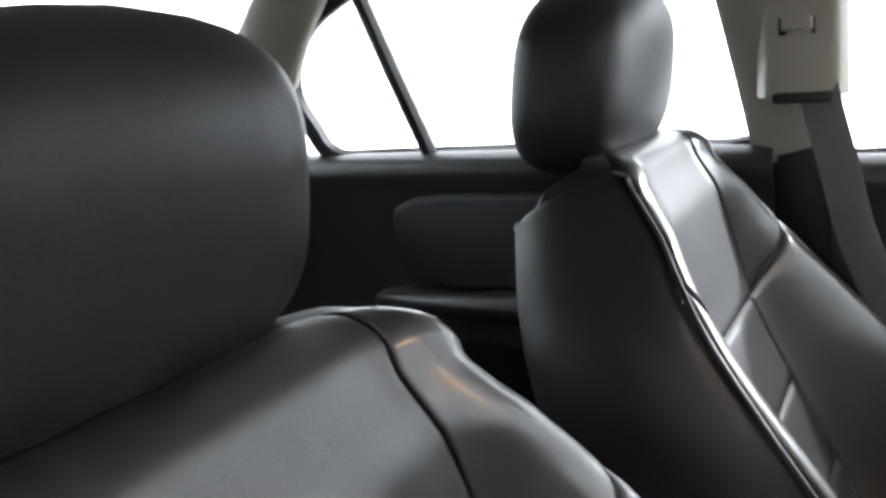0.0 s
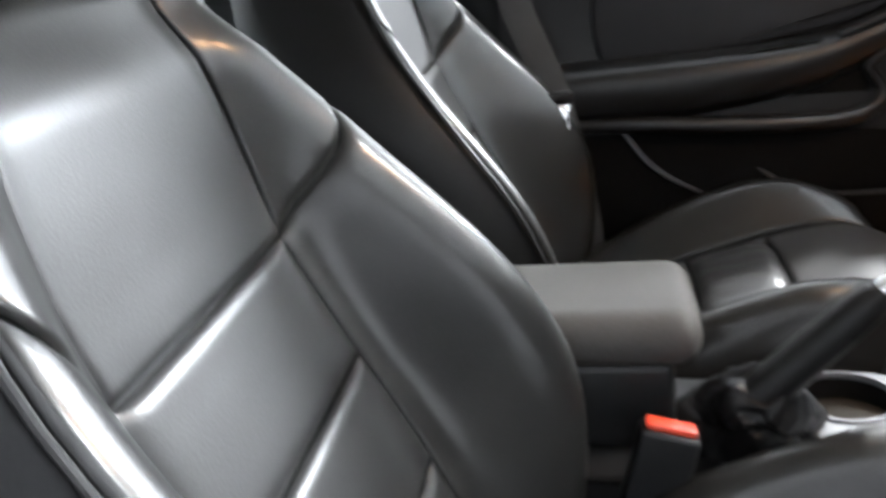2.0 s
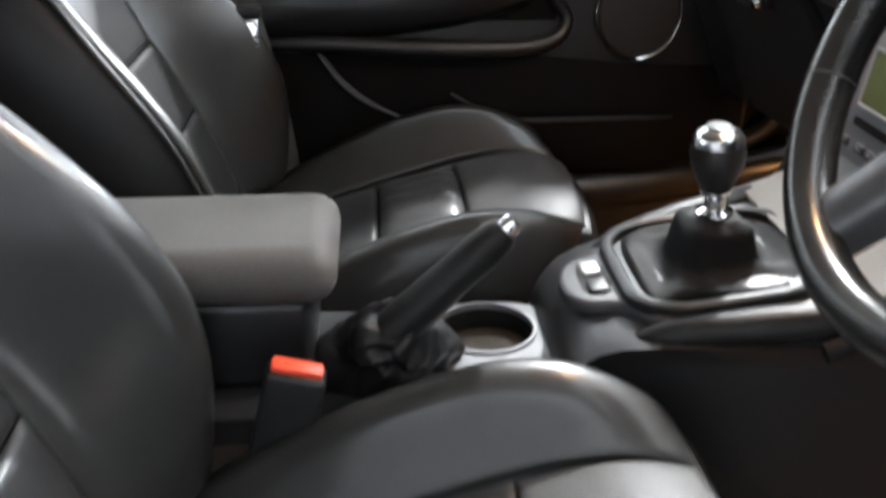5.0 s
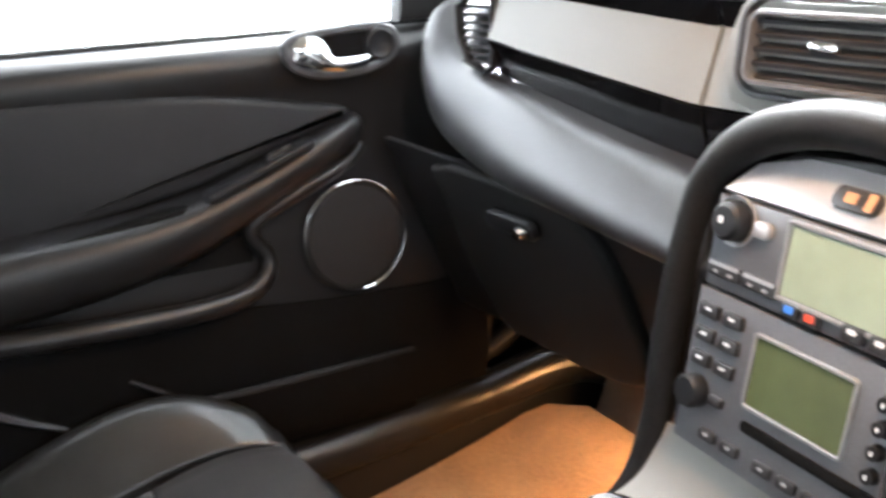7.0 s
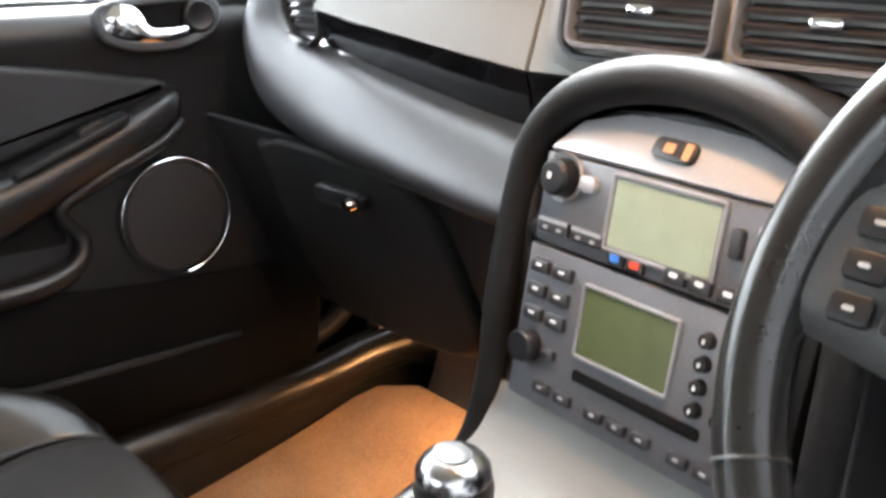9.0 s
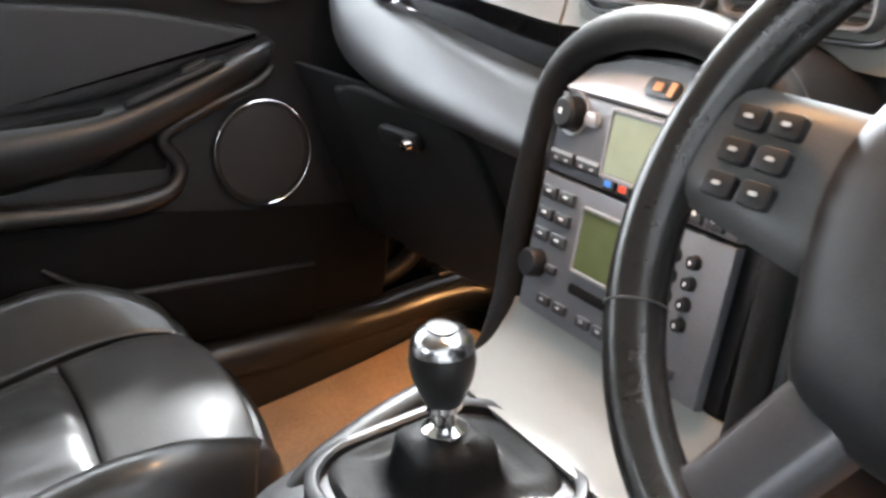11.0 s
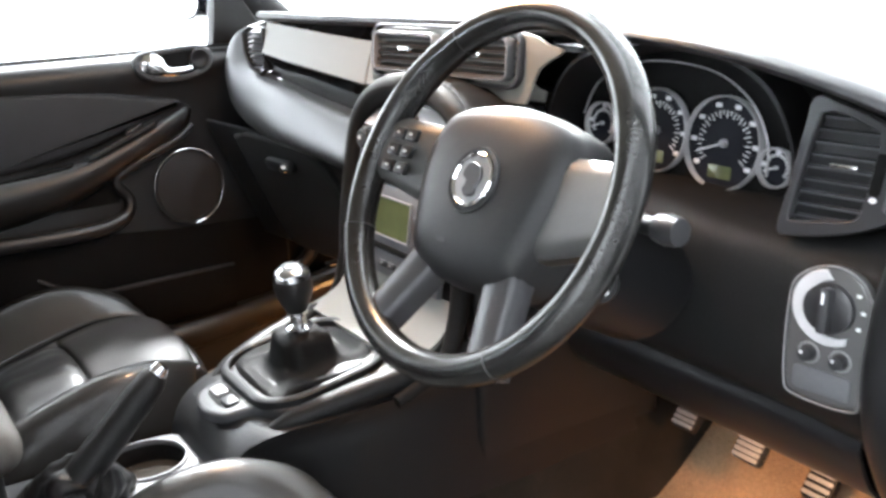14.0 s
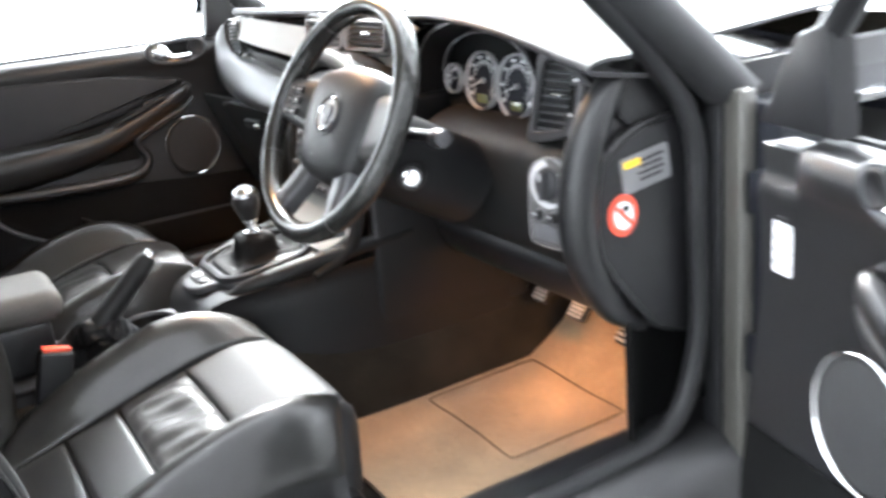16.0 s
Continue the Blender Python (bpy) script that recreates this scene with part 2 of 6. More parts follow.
def smooth_rows(rows, nu, nv, wrap=False):
    rows = [catmull(r, nv, wrap) for r in rows]
    cols = [catmull(c, nu) for c in zip(*rows)]
    return [list(r) for r in zip(*cols)]


def sheet(rows, nu=4, nv=4, thick=0.0, wrap=False, ends=False):
    """A smooth sheet through a few rows of points, with a thickness."""
    bm = skin(smooth_rows(rows, nu, nv, wrap), wrap, ends)
    if thick:
        bmesh.ops.recalc_face_normals(bm, faces=bm.faces)
        bmesh.ops.solidify(bm, geom=bm.faces[:], thickness=thick)
    return bm


def block(lo, hi, bevel=0.004, segs=2):
    bm = bmesh.new()
    bmesh.ops.create_cube(bm, size=1)
    for v in bm.verts:
        v.co = Vector([(lo[i] + hi[i]) / 2 + v.co[i] * (hi[i] - lo[i]) for i in range(3)])
    if bevel:
        bmesh.ops.bevel(bm, geom=bm.edges[:], offset=bevel, segments=segs, affect="EDGES", profile=0.5)
    return bm


def frame_of(normal, up=(0, 0, 1)):
    """A turn whose z is the normal and whose y is as near to up as may be."""
    n = Vector(normal).normalized()
    x = Vector(up).cross(n)
    if x.length < 1e-6:
        x = Vector((1, 0, 0))
    x.normalize()
    return Matrix((x, n.cross(x), n)).transposed().to_4x4()


def at(place, normal, up=(0, 0, 1)):
    return Matrix.Translation(place) @ frame_of(normal, up)


def slab(outline, depth, m, bevel=0.002, segs=2, smooth_n=0):
    """A flat plate of an outline in x, y, rising to depth in z, laid by m."""
    pts = catmull([(x, y, 0) for x, y in outline], smooth_n, True) if smooth_n else [Vector((x, y, 0)) for x, y in outline]
    bm = bmesh.new()
    f = bm.faces.new([bm.verts.new(p) for p in pts])
    top = bmesh.ops.extrude_face_region(bm, geom=[f])
    moved = [v for v in top["geom"] if isinstance(v, bmesh.types.BMVert)]
    bmesh.ops.translate(bm, vec=(0, 0, depth), verts=moved)
    if bevel:
        rim = [e for e in bm.edges if all(v in moved for v in e.verts)]
        bmesh.ops.bevel(bm, geom=rim, offset=bevel, segments=segs, affect="EDGES", profile=0.5)
    bmesh.ops.transform(bm, matrix=m, verts=bm.verts)
    return bm


def round_rect(w, h, r, n=5):
    out = []
    for cx, cy, a0 in ((w / 2 - r, h / 2 - r, 0), (-w / 2 + r, h / 2 - r, 90), (-w / 2 + r, -h / 2 + r, 180), (w / 2 - r, -h / 2 + r, 270)):
        out += [(cx + r * math.cos(radians(a0 + 90 * i / n)), cy + r * math.sin(radians(a0 + 90 * i / n))) for i in range(n + 1)]
    return out


def ellipse(a, b, n=40):
    return [(a * math.cos(2 * math.pi * i / n), b * math.sin(2 * math.pi * i / n)) for i in range(n)]


def tube(path, radius, n=4, sides=12, closed=False, flat=1.0, side=None):
    """A rod along a smooth path; radius: one, or one for each point given; flat: its thickness across; side: its wide way."""
    pts = catmull(path, n, closed)
    k = len(path)
    rad = radius if isinstance(radius, (list, tuple)) else [radius] * k
    rows = []
    m, last = None, None
    for i, p in enumerate(pts):
        a = pts[(i + 1) % len(pts)] if closed else pts[min(i + 1, len(pts) - 1)]
        b = pts[i - 1] if closed or i else pts[0]
        d = (a - b).normalized()
        if m is None:
            m = frame_of(d, Vector(side).cross(d) * -1 if side else (0, 0, 1)).to_3x3()
        else:
            m = last.rotation_difference(d).to_matrix() @ m
        last = d
        j, f = divmod(i, n)
        r = rad[j % k] * (1 - f / n) + rad[(j + 1) % k if closed else min(j + 1, k - 1)] * f / n
        rows.append([p + m @ Vector((r * math.cos(2 * math.pi * s / sides), flat * r * math.sin(2 * math.pi * s / sides), 0)) for s in range(sides)])
    if closed:
        rows.append(rows[0])
    return skin(rows, True, not closed)


def lathe(profile, m, sides=32, caps=True):
    """A turned shape: (radius, height) pairs about m's z."""
    rows = [[m @ Vector((r * math.cos(2 * math.pi * s / sides), r * math.sin(2 * math.pi * s / sides), h)) for s in range(sides)] for r, h in profile]
    return skin(rows, True, caps)


def ring(outline, width, depth, m, rise=0.0):
    """A frame of that width round an outline, with a rounded face."""
    k = len(outline)
    rows = []
    for i in range(k):
        p, a, b = Vector(outline[i]), Vector(outline[(i + 1) % k]), Vector(outline[i - 1])
        d = (a - b).normalized()
        out = Vector((d.y, -d.x))
        sec = [(0, 0), (0, depth * 0.8), (width * 0.25, depth), (width * 0.75, depth), (width, depth * 0.8), (width, 0)]
        rows.append([m @ Vector((*(p + out * s), h + rise)) for s, h in sec])
    rows.append(rows[0])
    return skin(rows, True)


def pillow(surface, quad, puff, nu=14, nv=14, power=12, extra=None, flip=1):
    """A padded panel on a surface(u, v): quad is its four corners in u, v; its edges dip into the seams."""
    (a, b, c, d) = [Vector(q) for q in quad]
    rows = []
    e = 1e-3
    for i in range(nu + 1):
        s = 0.5 - 0.5 * math.cos(math.pi * i / nu)
        row = []
        for j in range(nv + 1):
            t = 0.5 - 0.5 * math.cos(math.pi * j / nv)
            q = (a * (1 - s) + b * s) * (1 - t) + (d * (1 - s) + c * s) * t
            p = surface(q.x, q.y)
            n = (surface(q.x + e, q.y) - p).cross(surface(q.x, q.y + e) - p)
            n = n.normalized() if n.length > 1e-12 else Vector((0, 0, 1))
            h = puff * (1 - abs(2 * s - 1) ** power) * (1 - abs(2 * t - 1) ** power) - 0.004
            if extra:
                h += extra(s, t)
            row.append(p + n * h * flip)
        rows.append(row)
    return skin(rows)

# ---- the showroom: walls and ceiling are added and serve as glowing light sources ----
part("ground", block((-6, -6, -0.1), (6, 6, 0.0), 0), FLOOR)
tagged(bpy.data.objects["ground"], "smooth light grey showroom floor under the car", "floor", kind="structure")
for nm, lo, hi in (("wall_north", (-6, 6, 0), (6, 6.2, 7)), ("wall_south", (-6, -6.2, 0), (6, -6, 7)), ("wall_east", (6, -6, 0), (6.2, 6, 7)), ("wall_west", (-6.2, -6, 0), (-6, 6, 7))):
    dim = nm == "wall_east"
    tagged(part(nm, block(lo, hi, 0), GREY_WALL if dim else WALL if nm == "wall_west" else BACK_WALL if nm == "wall_south" else FRONT_WALL), "added plain grey wall with a faint glow" if dim else "added plain white wall that glows to light the car", "wall", kind="structure")
tagged(part("ceiling", block((-6, -6, 7.0), (6, 6, 7.2), 0), CEILING), "added high pale ceiling that glows, out of view", "ceiling", kind="structure")

# ---- the car's shell ----
FLOOR_Z = 0.29


def shell(name, bm, mat, label, category):
    return tagged(part(name, bm, mat), label, category, kind="structure")


# floor pan with tunnel, standing on the ground by its underbody
shell("car_floor", merged(block((-0.74, -1.75, 0.16), (0.74, 0.95, FLOOR_Z), 0.01)), CARPET, "black carpeted floor of the car", "car floor")
tunnel = [[(x, y, z) for x, z in ((-0.20, FLOOR_Z - 0.01), (-0.17, 0.40), (-0.12, 0.47), (0.0, 0.49), (0.12, 0.47), (0.17, 0.40), (0.20, FLOOR_Z - 0.01))] for y in (-1.2, -0.6, 0.0, 0.45, 0.80)]
shell("tunnel", sheet(tunnel, 2, 4, 0.004), CARPET, "black carpeted transmission tunnel between the footwells", "car floor")
shell("bulkhead", sheet([[(x, y, z) for y, z in ((0.55, FLOOR_Z), (0.70, 0.33), (0.82, 0.48), (0.86, 0.75), (0.86, 0.95))] for x in (-0.74, 0.0, 0.74)], 2, 4, 0.01), CARPET, "black carpeted bulkhead behind the pedals", "bulkhead")
for s, nm in ((-1, "sill_left"), (1, "sill_right")):
    prof = ((0.645, FLOOR_Z), (0.650, 0.36), (0.655, 0.40), (0.670, 0.425), (0.70, 0.43), (0.725, 0.42), (0.76, 0.39), (0.78, 0.25), (0.77, 0.0)) if s < 0 else ((0.60, FLOOR_Z), (0.612, 0.33), (0.625, 0.365), (0.65, 0.380), (0.72, 0.380), (0.75, 0.365), (0.775, 0.33), (0.785, 0.2), (0.775, 0.0))
    rows = [[(s * x, y, z) for x, z in prof] for y in (-1.5, -0.5, 0.0, 0.30, 0.58)]
    shell(nm, sheet(rows, 2, 3, 0.004), SILL_PLASTIC if s < 0 else SOFT, "black plastic door sill with a scuff plate", "sill")
# rounded sill trim beside the passenger's feet, in two lengths, and the carpeted toe board ahead of it
trim = shell("sill_trim", tube([(-0.665, -0.62, 0.385), (-0.660, -0.20, 0.392), (-0.657, 0.02, 0.400), (-0.657, 0.152, 0.411)], [0.030, 0.031, 0.031, 0.031], 6, 18), SOFT, "matte black rounded sill trim", "sill trim")
shell("sill_trim_front", tube([(-0.657, 0.150, 0.411), (-0.656, 0.20, 0.417), (-0.655, 0.261, 0.424), (-0.654, 0.262, 0.424), (-0.654, 0.266, 0.4245), (-0.652, 0.36, 0.440), (-0.640, 0.43, 0.440), (-0.605, 0.49, 0.410), (-0.57, 0.53, 0.36)], [0.030, 0.030, 0.030, 0.0285, 0.030, 0.033, 0.034, 0.030, 0.025], 6, 18), SILL_PLASTIC, "glossy black sill trim with a joint", "sill trim")
shell("trim_clip", block((-0.668, 0.352, 0.474), (-0.640, 0.384, 0.481), 0.003, 2), SILL_PLASTIC, "small black trim clip on the sill", "trim clip")
shell("toe_board", sheet([[(x, y + 0.03 * math.cos(9 * x), z) for y, z in ((0.33, 0.315), (0.385, 0.365), (0.415, 0.44), (0.44, 0.53), (0.50, 0.60))] for x in (-0.60, -0.50, -0.40, -0.30, -0.16)], 4, 4, 0.006), TAN_SHADED, "tan carpeted toe board, darkened for the shade under the glovebox", "car floor")
# kick panels in front of the door openings
for s, nm in ((-1, "kick_panel_left"), (1, "kick_panel_right")):
    rows = [[(s * x, y, z) for x, y in (((0.745, 0.28), (0.74, 0.42), (0.70, 0.53), (0.61, 0.80)) if s < 0 else ((0.68, 0.30), (0.64, 0.36), (0.61, 0.50), (0.59, 0.80)))] for z in (FLOOR_Z, 0.47, 0.60, 0.80)]
    shell(nm, sheet(rows, 2, 4, 0.01), DOOR_LOW, "black plastic kick panel beside the footwell", "kick panel")

# roof, headlining and pillars
roof = [[(x, y, z) for x, z in ((-0.60, 1.27), (-0.52, 1.33), (0.0, 1.36), (0.52, 1.33), (0.60, 1.27))] for y in (0.02, -0.35, -0.95, -1.50)]
shell("roof", sheet([[(x, y, z + 0.03) for x, y, z in r] for r in roof], 3, 4, 0.01), PAINT, "black painted car roof", "car roof")
shell("headlining", sheet(roof, 3, 4, 0.008), BEIGE, "beige cloth headlining under the roof", "headlining")


def pillar(name, path, w, d, mat, label):
    """A post with an oval section: w along the car, d across."""
    rows = []
    for p in catmull(path, 6):
        rows.append([p + Vector((d * math.cos(a), w * math.sin(a), 0.25 * w * math.sin(a))) for a in [2 * math.pi * i / 14 for i in range(14)]])
    return shell(name, skin(rows, True, True), mat, label, "pillar")


for s, side in ((-1, "left"), (1, "right")):
    ya = 0.0 if s > 0 else -0.05
    yb = -0.16 if s > 0 else 0.0
    pillar("a_pillar_" + side, [(s * 0.725, 0.455 + ya, 0.89), (s * 0.705, 0.29 + ya, 1.04), (s * 0.66, 0.11 + ya, 1.20), (s * 0.61, 0.0 + ya, 1.29)], 0.045, 0.03, RUBBER, "black trimmed windscreen pillar")
    pillar("b_pillar_" + side, [(s * 0.715, -0.64 + yb, 0.42), (s * 0.715, -0.64 + yb, 0.80), (s * 0.70, -0.645 + yb, 0.95)], 0.06, 0.025, PLASTIC, "lower centre pillar in black plastic")
    pillar("b_pillar_trim_" + side, [(s * 0.70, -0.652 + yb, 0.94), (s * 0.665, -0.685 + yb, 1.12), (s * 0.60, -0.72 + yb, 1.30)], 0.055, 0.022, BEIGE_TRIM, "upper centre pillar in beige plastic")
    pillar("c_pillar_" + side, [(s * 0.70, -1.58, 0.93), (s * 0.64, -1.47, 1.12), (s * 0.56, -1.28, 1.30)], 0.09, 0.03, BEIGE_TRIM, "rear pillar in beige trim")
    rows = [[(s * 0.60, y, z), (s * 0.625, y, z - 0.02), (s * 0.63, y, z - 0.05), (s * 0.60, y, z - 0.03)] for y, z in ((0.02, 1.29), (-0.35, 1.315), (-0.9, 1.315), (-1.25, 1.29))]
    shell("roof_rail_" + side, sheet(rows, 3, 3, 0, True, True), BEIGE_TRIM, "beige roof rail over the doors", "roof rail")
    # hinge post ahead of the door opening, and the panel beside the footwell
    shell("hinge_post_" + side, block((min(s * 0.735, s * 0.770), 0.425 + ya, 0.22), (max(s * 0.735, s * 0.770), 0.455 + ya, 0.90), 0.006, 3), PEWTER, "pewter painted door hinge post", "pillar")
    shell("wing_inner_" + side, block((min(s * 0.72, s * 0.81), 0.457 + ya, 0.22), (max(s * 0.72, s * 0.81), 0.62, 0.88), 0.008), BODY, "black inner wing ahead of the door", "side panel")
    shell("cowl_side_" + side, block((min(s * 0.70, s * 0.735), 0.42, 0.20), (max(s * 0.70, s * 0.735), 0.95, 0.93), 0.004) if s > 0 else block((-0.79, 0.17, 0.20), (-0.755, 0.95, 0.93), 0.004), PLASTIC, "black inner side panel beside the footwell", "side panel")
    zs = 0.385 if s > 0 else 0.445
    seal = [(s * 0.672, 0.02, 1.245), (s * 0.690, 0.15, 1.13), (s * 0.70, 0.235, 1.045), (s * 0.705, 0.325, 0.955), (s * 0.708, 0.395, 0.85), (s * 0.708, 0.405, 0.70), (s * 0.708, 0.405, 0.53), (s * 0.708, 0.35, zs + 0.02), (s * 0.715, 0.22, zs), (s * 0.72, 0.05, zs), (s * 0.72, -0.3, zs), (s * 0.715, -0.56 + yb, zs + 0.02), (s * 0.715, -0.61 + yb, 0.60), (s * 0.71, -0.61 + yb, 0.95)]
    shell("door_seal_" + side, tube([(x, y + (ya if y > 0.2 else 0), z) for x, y, z in seal], 0.016, 5, 10), RUBBER, "black rubber seal round the door opening", "door seal")
# rear bulkhead, parcel shelf and rear screen
shell("parcel_shelf", block((-0.66, -1.95, 0.90), (0.66, -1.48, 0.93), 0.008), SOFT, "black parcel shelf under the rear screen", "parcel shelf")
shell("rear_bulkhead", block((-0.74, -1.82, 0.16), (0.74, -1.75, 0.90), 0.005), CARPET, "black bulkhead behind the rear bench", "bulkhead")
gl = shell("rear_screen", sheet([[(x, -1.95 + 0.02 * abs(x), 0.93) for x in (-0.6, 0, 0.6)], [(x, -1.49, 1.30 + 0.03 * (1 - abs(x) / 0.5)) for x in (-0.5, 0, 0.5)]], 3, 4, 0.004), GLASS, "clear rear screen glass", "windscreen")
gl.visible_shadow = False
gl = shell("windscreen", sheet([[(-0.66, 0.62, 0.985), (0, 0.92, 1.0), (0.66, 0.62, 0.985)], [(-0.58, 0.08, 1.30), (0, 0.14, 1.35), (0.58, 0.08, 1.30)]], 4, 5, 0.004), GLASS, "clear windscreen glass", "windscreen")
gl.visible_shadow = False
# bonnet and scuttle
shell("bonnet", sheet([[(x, y, z - 0.05 * (abs(x) / 0.75) ** 2) for x in (-0.85, -0.4, 0, 0.4, 0.85)] for y, z in ((0.56, 0.945), (0.68, 0.940), (0.80, 0.935), (1.3, 0.92), (1.9, 0.80), (2.1, 0.66))], 4, 4, 0.01), PAINT, "black painted bonnet beyond the windscreen", "bonnet")
shell("front_wings", sheet([[(s * 0.87, y, z) for s, z in ((-1, 0.2), (-1, 0.7), (-1, 0.86), (1, 0.86), (1, 0.7), (1, 0.2))] for y in (0.62, 1.3, 2.1)], 1, 1, 0.01), PAINT, "black painted front wings of the car", "car wing")


# ---- seats ----
def along(table, z):
    """A value from a table of (z, value), eased between its entries."""
    if z <= table[0][0]:
        return table[0][1]
    for (z0, v0), (z1, v1) in zip(table, table[1:]):
        if z <= z1:
            return v0 + (v1 - v0) * (z - z0) / (z1 - z0)
    return table[-1][1]


def curve(table, z):
    """As along(), but smooth."""
    h = 0.032
    return (along(table, z - 1.5 * h) + along(table, z - 0.5 * h) * 2 + along(table, z + 0.5 * h) * 2 + along(table, z + 1.5 * h)) / 6


def ease(a, lo, hi):
    f = min(1.0, max(0.0, (a - lo) / (hi - lo)))
    return f * f * (3 - 2 * f)


SEAT_X = 0.350
BACK_LINE = ((0.40, -0.530), (0.46, -0.540), (0.52, -0.560), (0.60, -0.597), (0.69, -0.645), (0.775, -0.688), (0.83, -0.707), (0.91, -0.728), (0.97, -0.744), (1.03, -0.76))
RIDGE = ((0.42, 0.035), (0.50, 0.070), (0.56, 0.098), (0.62, 0.122), (0.68, 0.128), (0.74, 0.115), (0.80, 0.085), (0.86, 0.050), (0.92, 0.024), (1.0, 0.010))


def make_seat(label, tall, hz, hh, hy, crease, head_w, dome):
    """A leather bucket seat with deep side bolsters; tall: its backrest's rise; hz, hh, hy: the headrest's height, half height and depth along the car."""
    cx = SEAT_X
    seat = thing("bucket_seat", (cx, -0.3, FLOOR_Z), label, "car seat", "front seats")
    rear, nose = -0.60, -0.070

    def cushion(u, v):
        a = abs(u)
        y = rear + (nose - rear) * v
        mid = curve(((-0.6, 0.405), (-0.5, 0.425), (-0.35, 0.466), (-0.234, 0.498), (-0.15, 0.518), (-0.10, 0.522), (-0.07, 0.508)), y)
        top = curve(((-0.6, 0.405), (-0.515, 0.446), (-0.434, 0.497), (-0.335, 0.545), (-0.23, 0.574), (-0.13, 0.567), (-0.07, 0.530)), y)
        k = ease(a, 0.50, 0.80)
        z = mid + (top - mid) * k + dome * (1 - (a / 0.5) ** 2 if a < 0.5 else 0)
        z -= 0.10 * max(0, (a - 0.82) / 0.18) ** 2
        x = 0.258 * u * (1 - 0.10 * max(0, (v - 0.7) / 0.3) ** 2)
        return Vector((cx + x, y - 0.05 * a ** 3 * max(0, v - 0.6) / 0.4, z))

    def back(u, v):
        z = 0.44 + tall * min(v, 1.0)
        over = max(0.0, v - 1.0) / 0.12 * math.pi / 2  # rolls over the top
        a = abs(u)
        half = curve(((0.44, 0.250), (0.60, 0.268), (0.78, 0.264), (0.87, 0.240), (0.91, 0.216), (0.955, 0.184), (1.01, 0.160)), z)
        r = curve(RIDGE, z) * (1.06 if u < 0 else 0.72)
        y = curve(BACK_LINE, z) + r * ease(a, 0.50, 0.84) - (0.02 + 0.75 * r) * max(0, (a - 0.86) / 0.14) ** 2
        y -= 0.012 * max(0, min(v, 1.0) - 0.92) / 0.08 + 0.055 * (1 - math.cos(over))
        fall = 0.026 * max(0.0, (a - 0.68) / 0.32) ** 2 * max(0.0, min(v, 1.0) - 0.8) / 0.2  # the shoulder slopes outward
        return Vector((cx + half * u * (1 - 0.05 * math.sin(over) ** 2), y, z + 0.034 * math.sin(over) - fall))

    # cushion base and shell
    rows = []
    for i in range(21):
        v = i / 20
        upper = [cushion(-1 + 2 * j / 30, v) - Vector((0, 0, 0.014)) for j in range(31)]
        y = upper[15].y
        ye = upper[0].y
        rows.append(upper + [Vector((cx + 0.25, ye, 0.42)), Vector((cx + 0.228, ye, 0.355)), Vector((cx - 0.228, ye, 0.355)), Vector((cx - 0.25, ye, 0.42))])
    last = rows[-1]
    for f, dz in ((0.012, 0.012), (0.018, 0.035)):
        rows.append([Vector((cx + (p.x - cx) * (1 - f), p.y + f * 0.9, max(p.z - dz, 0.36))) for p in last])
    base = part("cushion", skin(rows, True, True), LEATHER_SIDE, seat)
    w = 0.545
    part("front_insert", pillow(cushion, ((-w, 0.70), (w, 0.70), (w * 1.04, 0.985), (-w * 1.04, 0.985)), 0.007, 22, 22, 26), LEATHER_LIT, base)
    part("gathered_strip", pillow(cushion, ((-w, 0.485), (w, 0.485), (w, 0.695), (-w, 0.695)), 0.014, 70, 16, 6,
         lambda s, t: crease * (0.0042 * math.sin(s * 24 + 3.2 * math.sin(2.3 * t + 4 * s)) + 0.0020 * math.sin(s * 43 - 5 * t + 2)) * math.sin(math.pi * t) ** 0.7), RUCHED, base, "creased gathered leather strip")
    part("rear_insert", pillow(cushion, ((-w, 0.32), (w, 0.32), (w, 0.48), (-w, 0.48)), 0.007, 22, 18, 18), LEATHER, base)
    part("rear_insert", pillow(cushion, ((-w, 0.10), (w, 0.10), (w, 0.315), (-w, 0.315)), 0.007, 22, 18, 18), LEATHER, base)
    for s in (-1, 1):
        q = [(s * w, 0.03), (s * 1.0, 0.03), (s * 1.0, 0.985), (s * w * 1.04, 0.985)]
        part("cushion_bolster", pillow(cushion, q if s > 0 else [q[1], q[0], q[3], q[2]], 0.0045, 22, 28, 30), LEATHER_BOLSTER, base)
    # backrest shell
    rows = []
    for i in range(31):
        v = 1.14 * i / 30
        tip = max(0.0, v - 1.0) / 0.12 * math.pi / 2
        f = [back(-1 + 2 * j / 30, v) + Vector((0, -0.010 * math.cos(tip), -0.008 * math.sin(tip))) for j in range(31)]
        z = f[15].z
        drop = max(0.0, (v - 0.70) / 0.44) ** 2.2  # the rear of the shell rounds down at its top
        yb = min(along(BACK_LINE, z) - 0.170 + 0.030 * v, f[15].y - 0.02, f[0].y - 0.035, f[30].y - 0.035)
        hw = abs(f[0].x - cx)
        ys = min(yb + 0.055, f[0].y - 0.006, f[30].y - 0.006)
        zs, zb = z - 0.040 * drop, z - 0.095 * drop
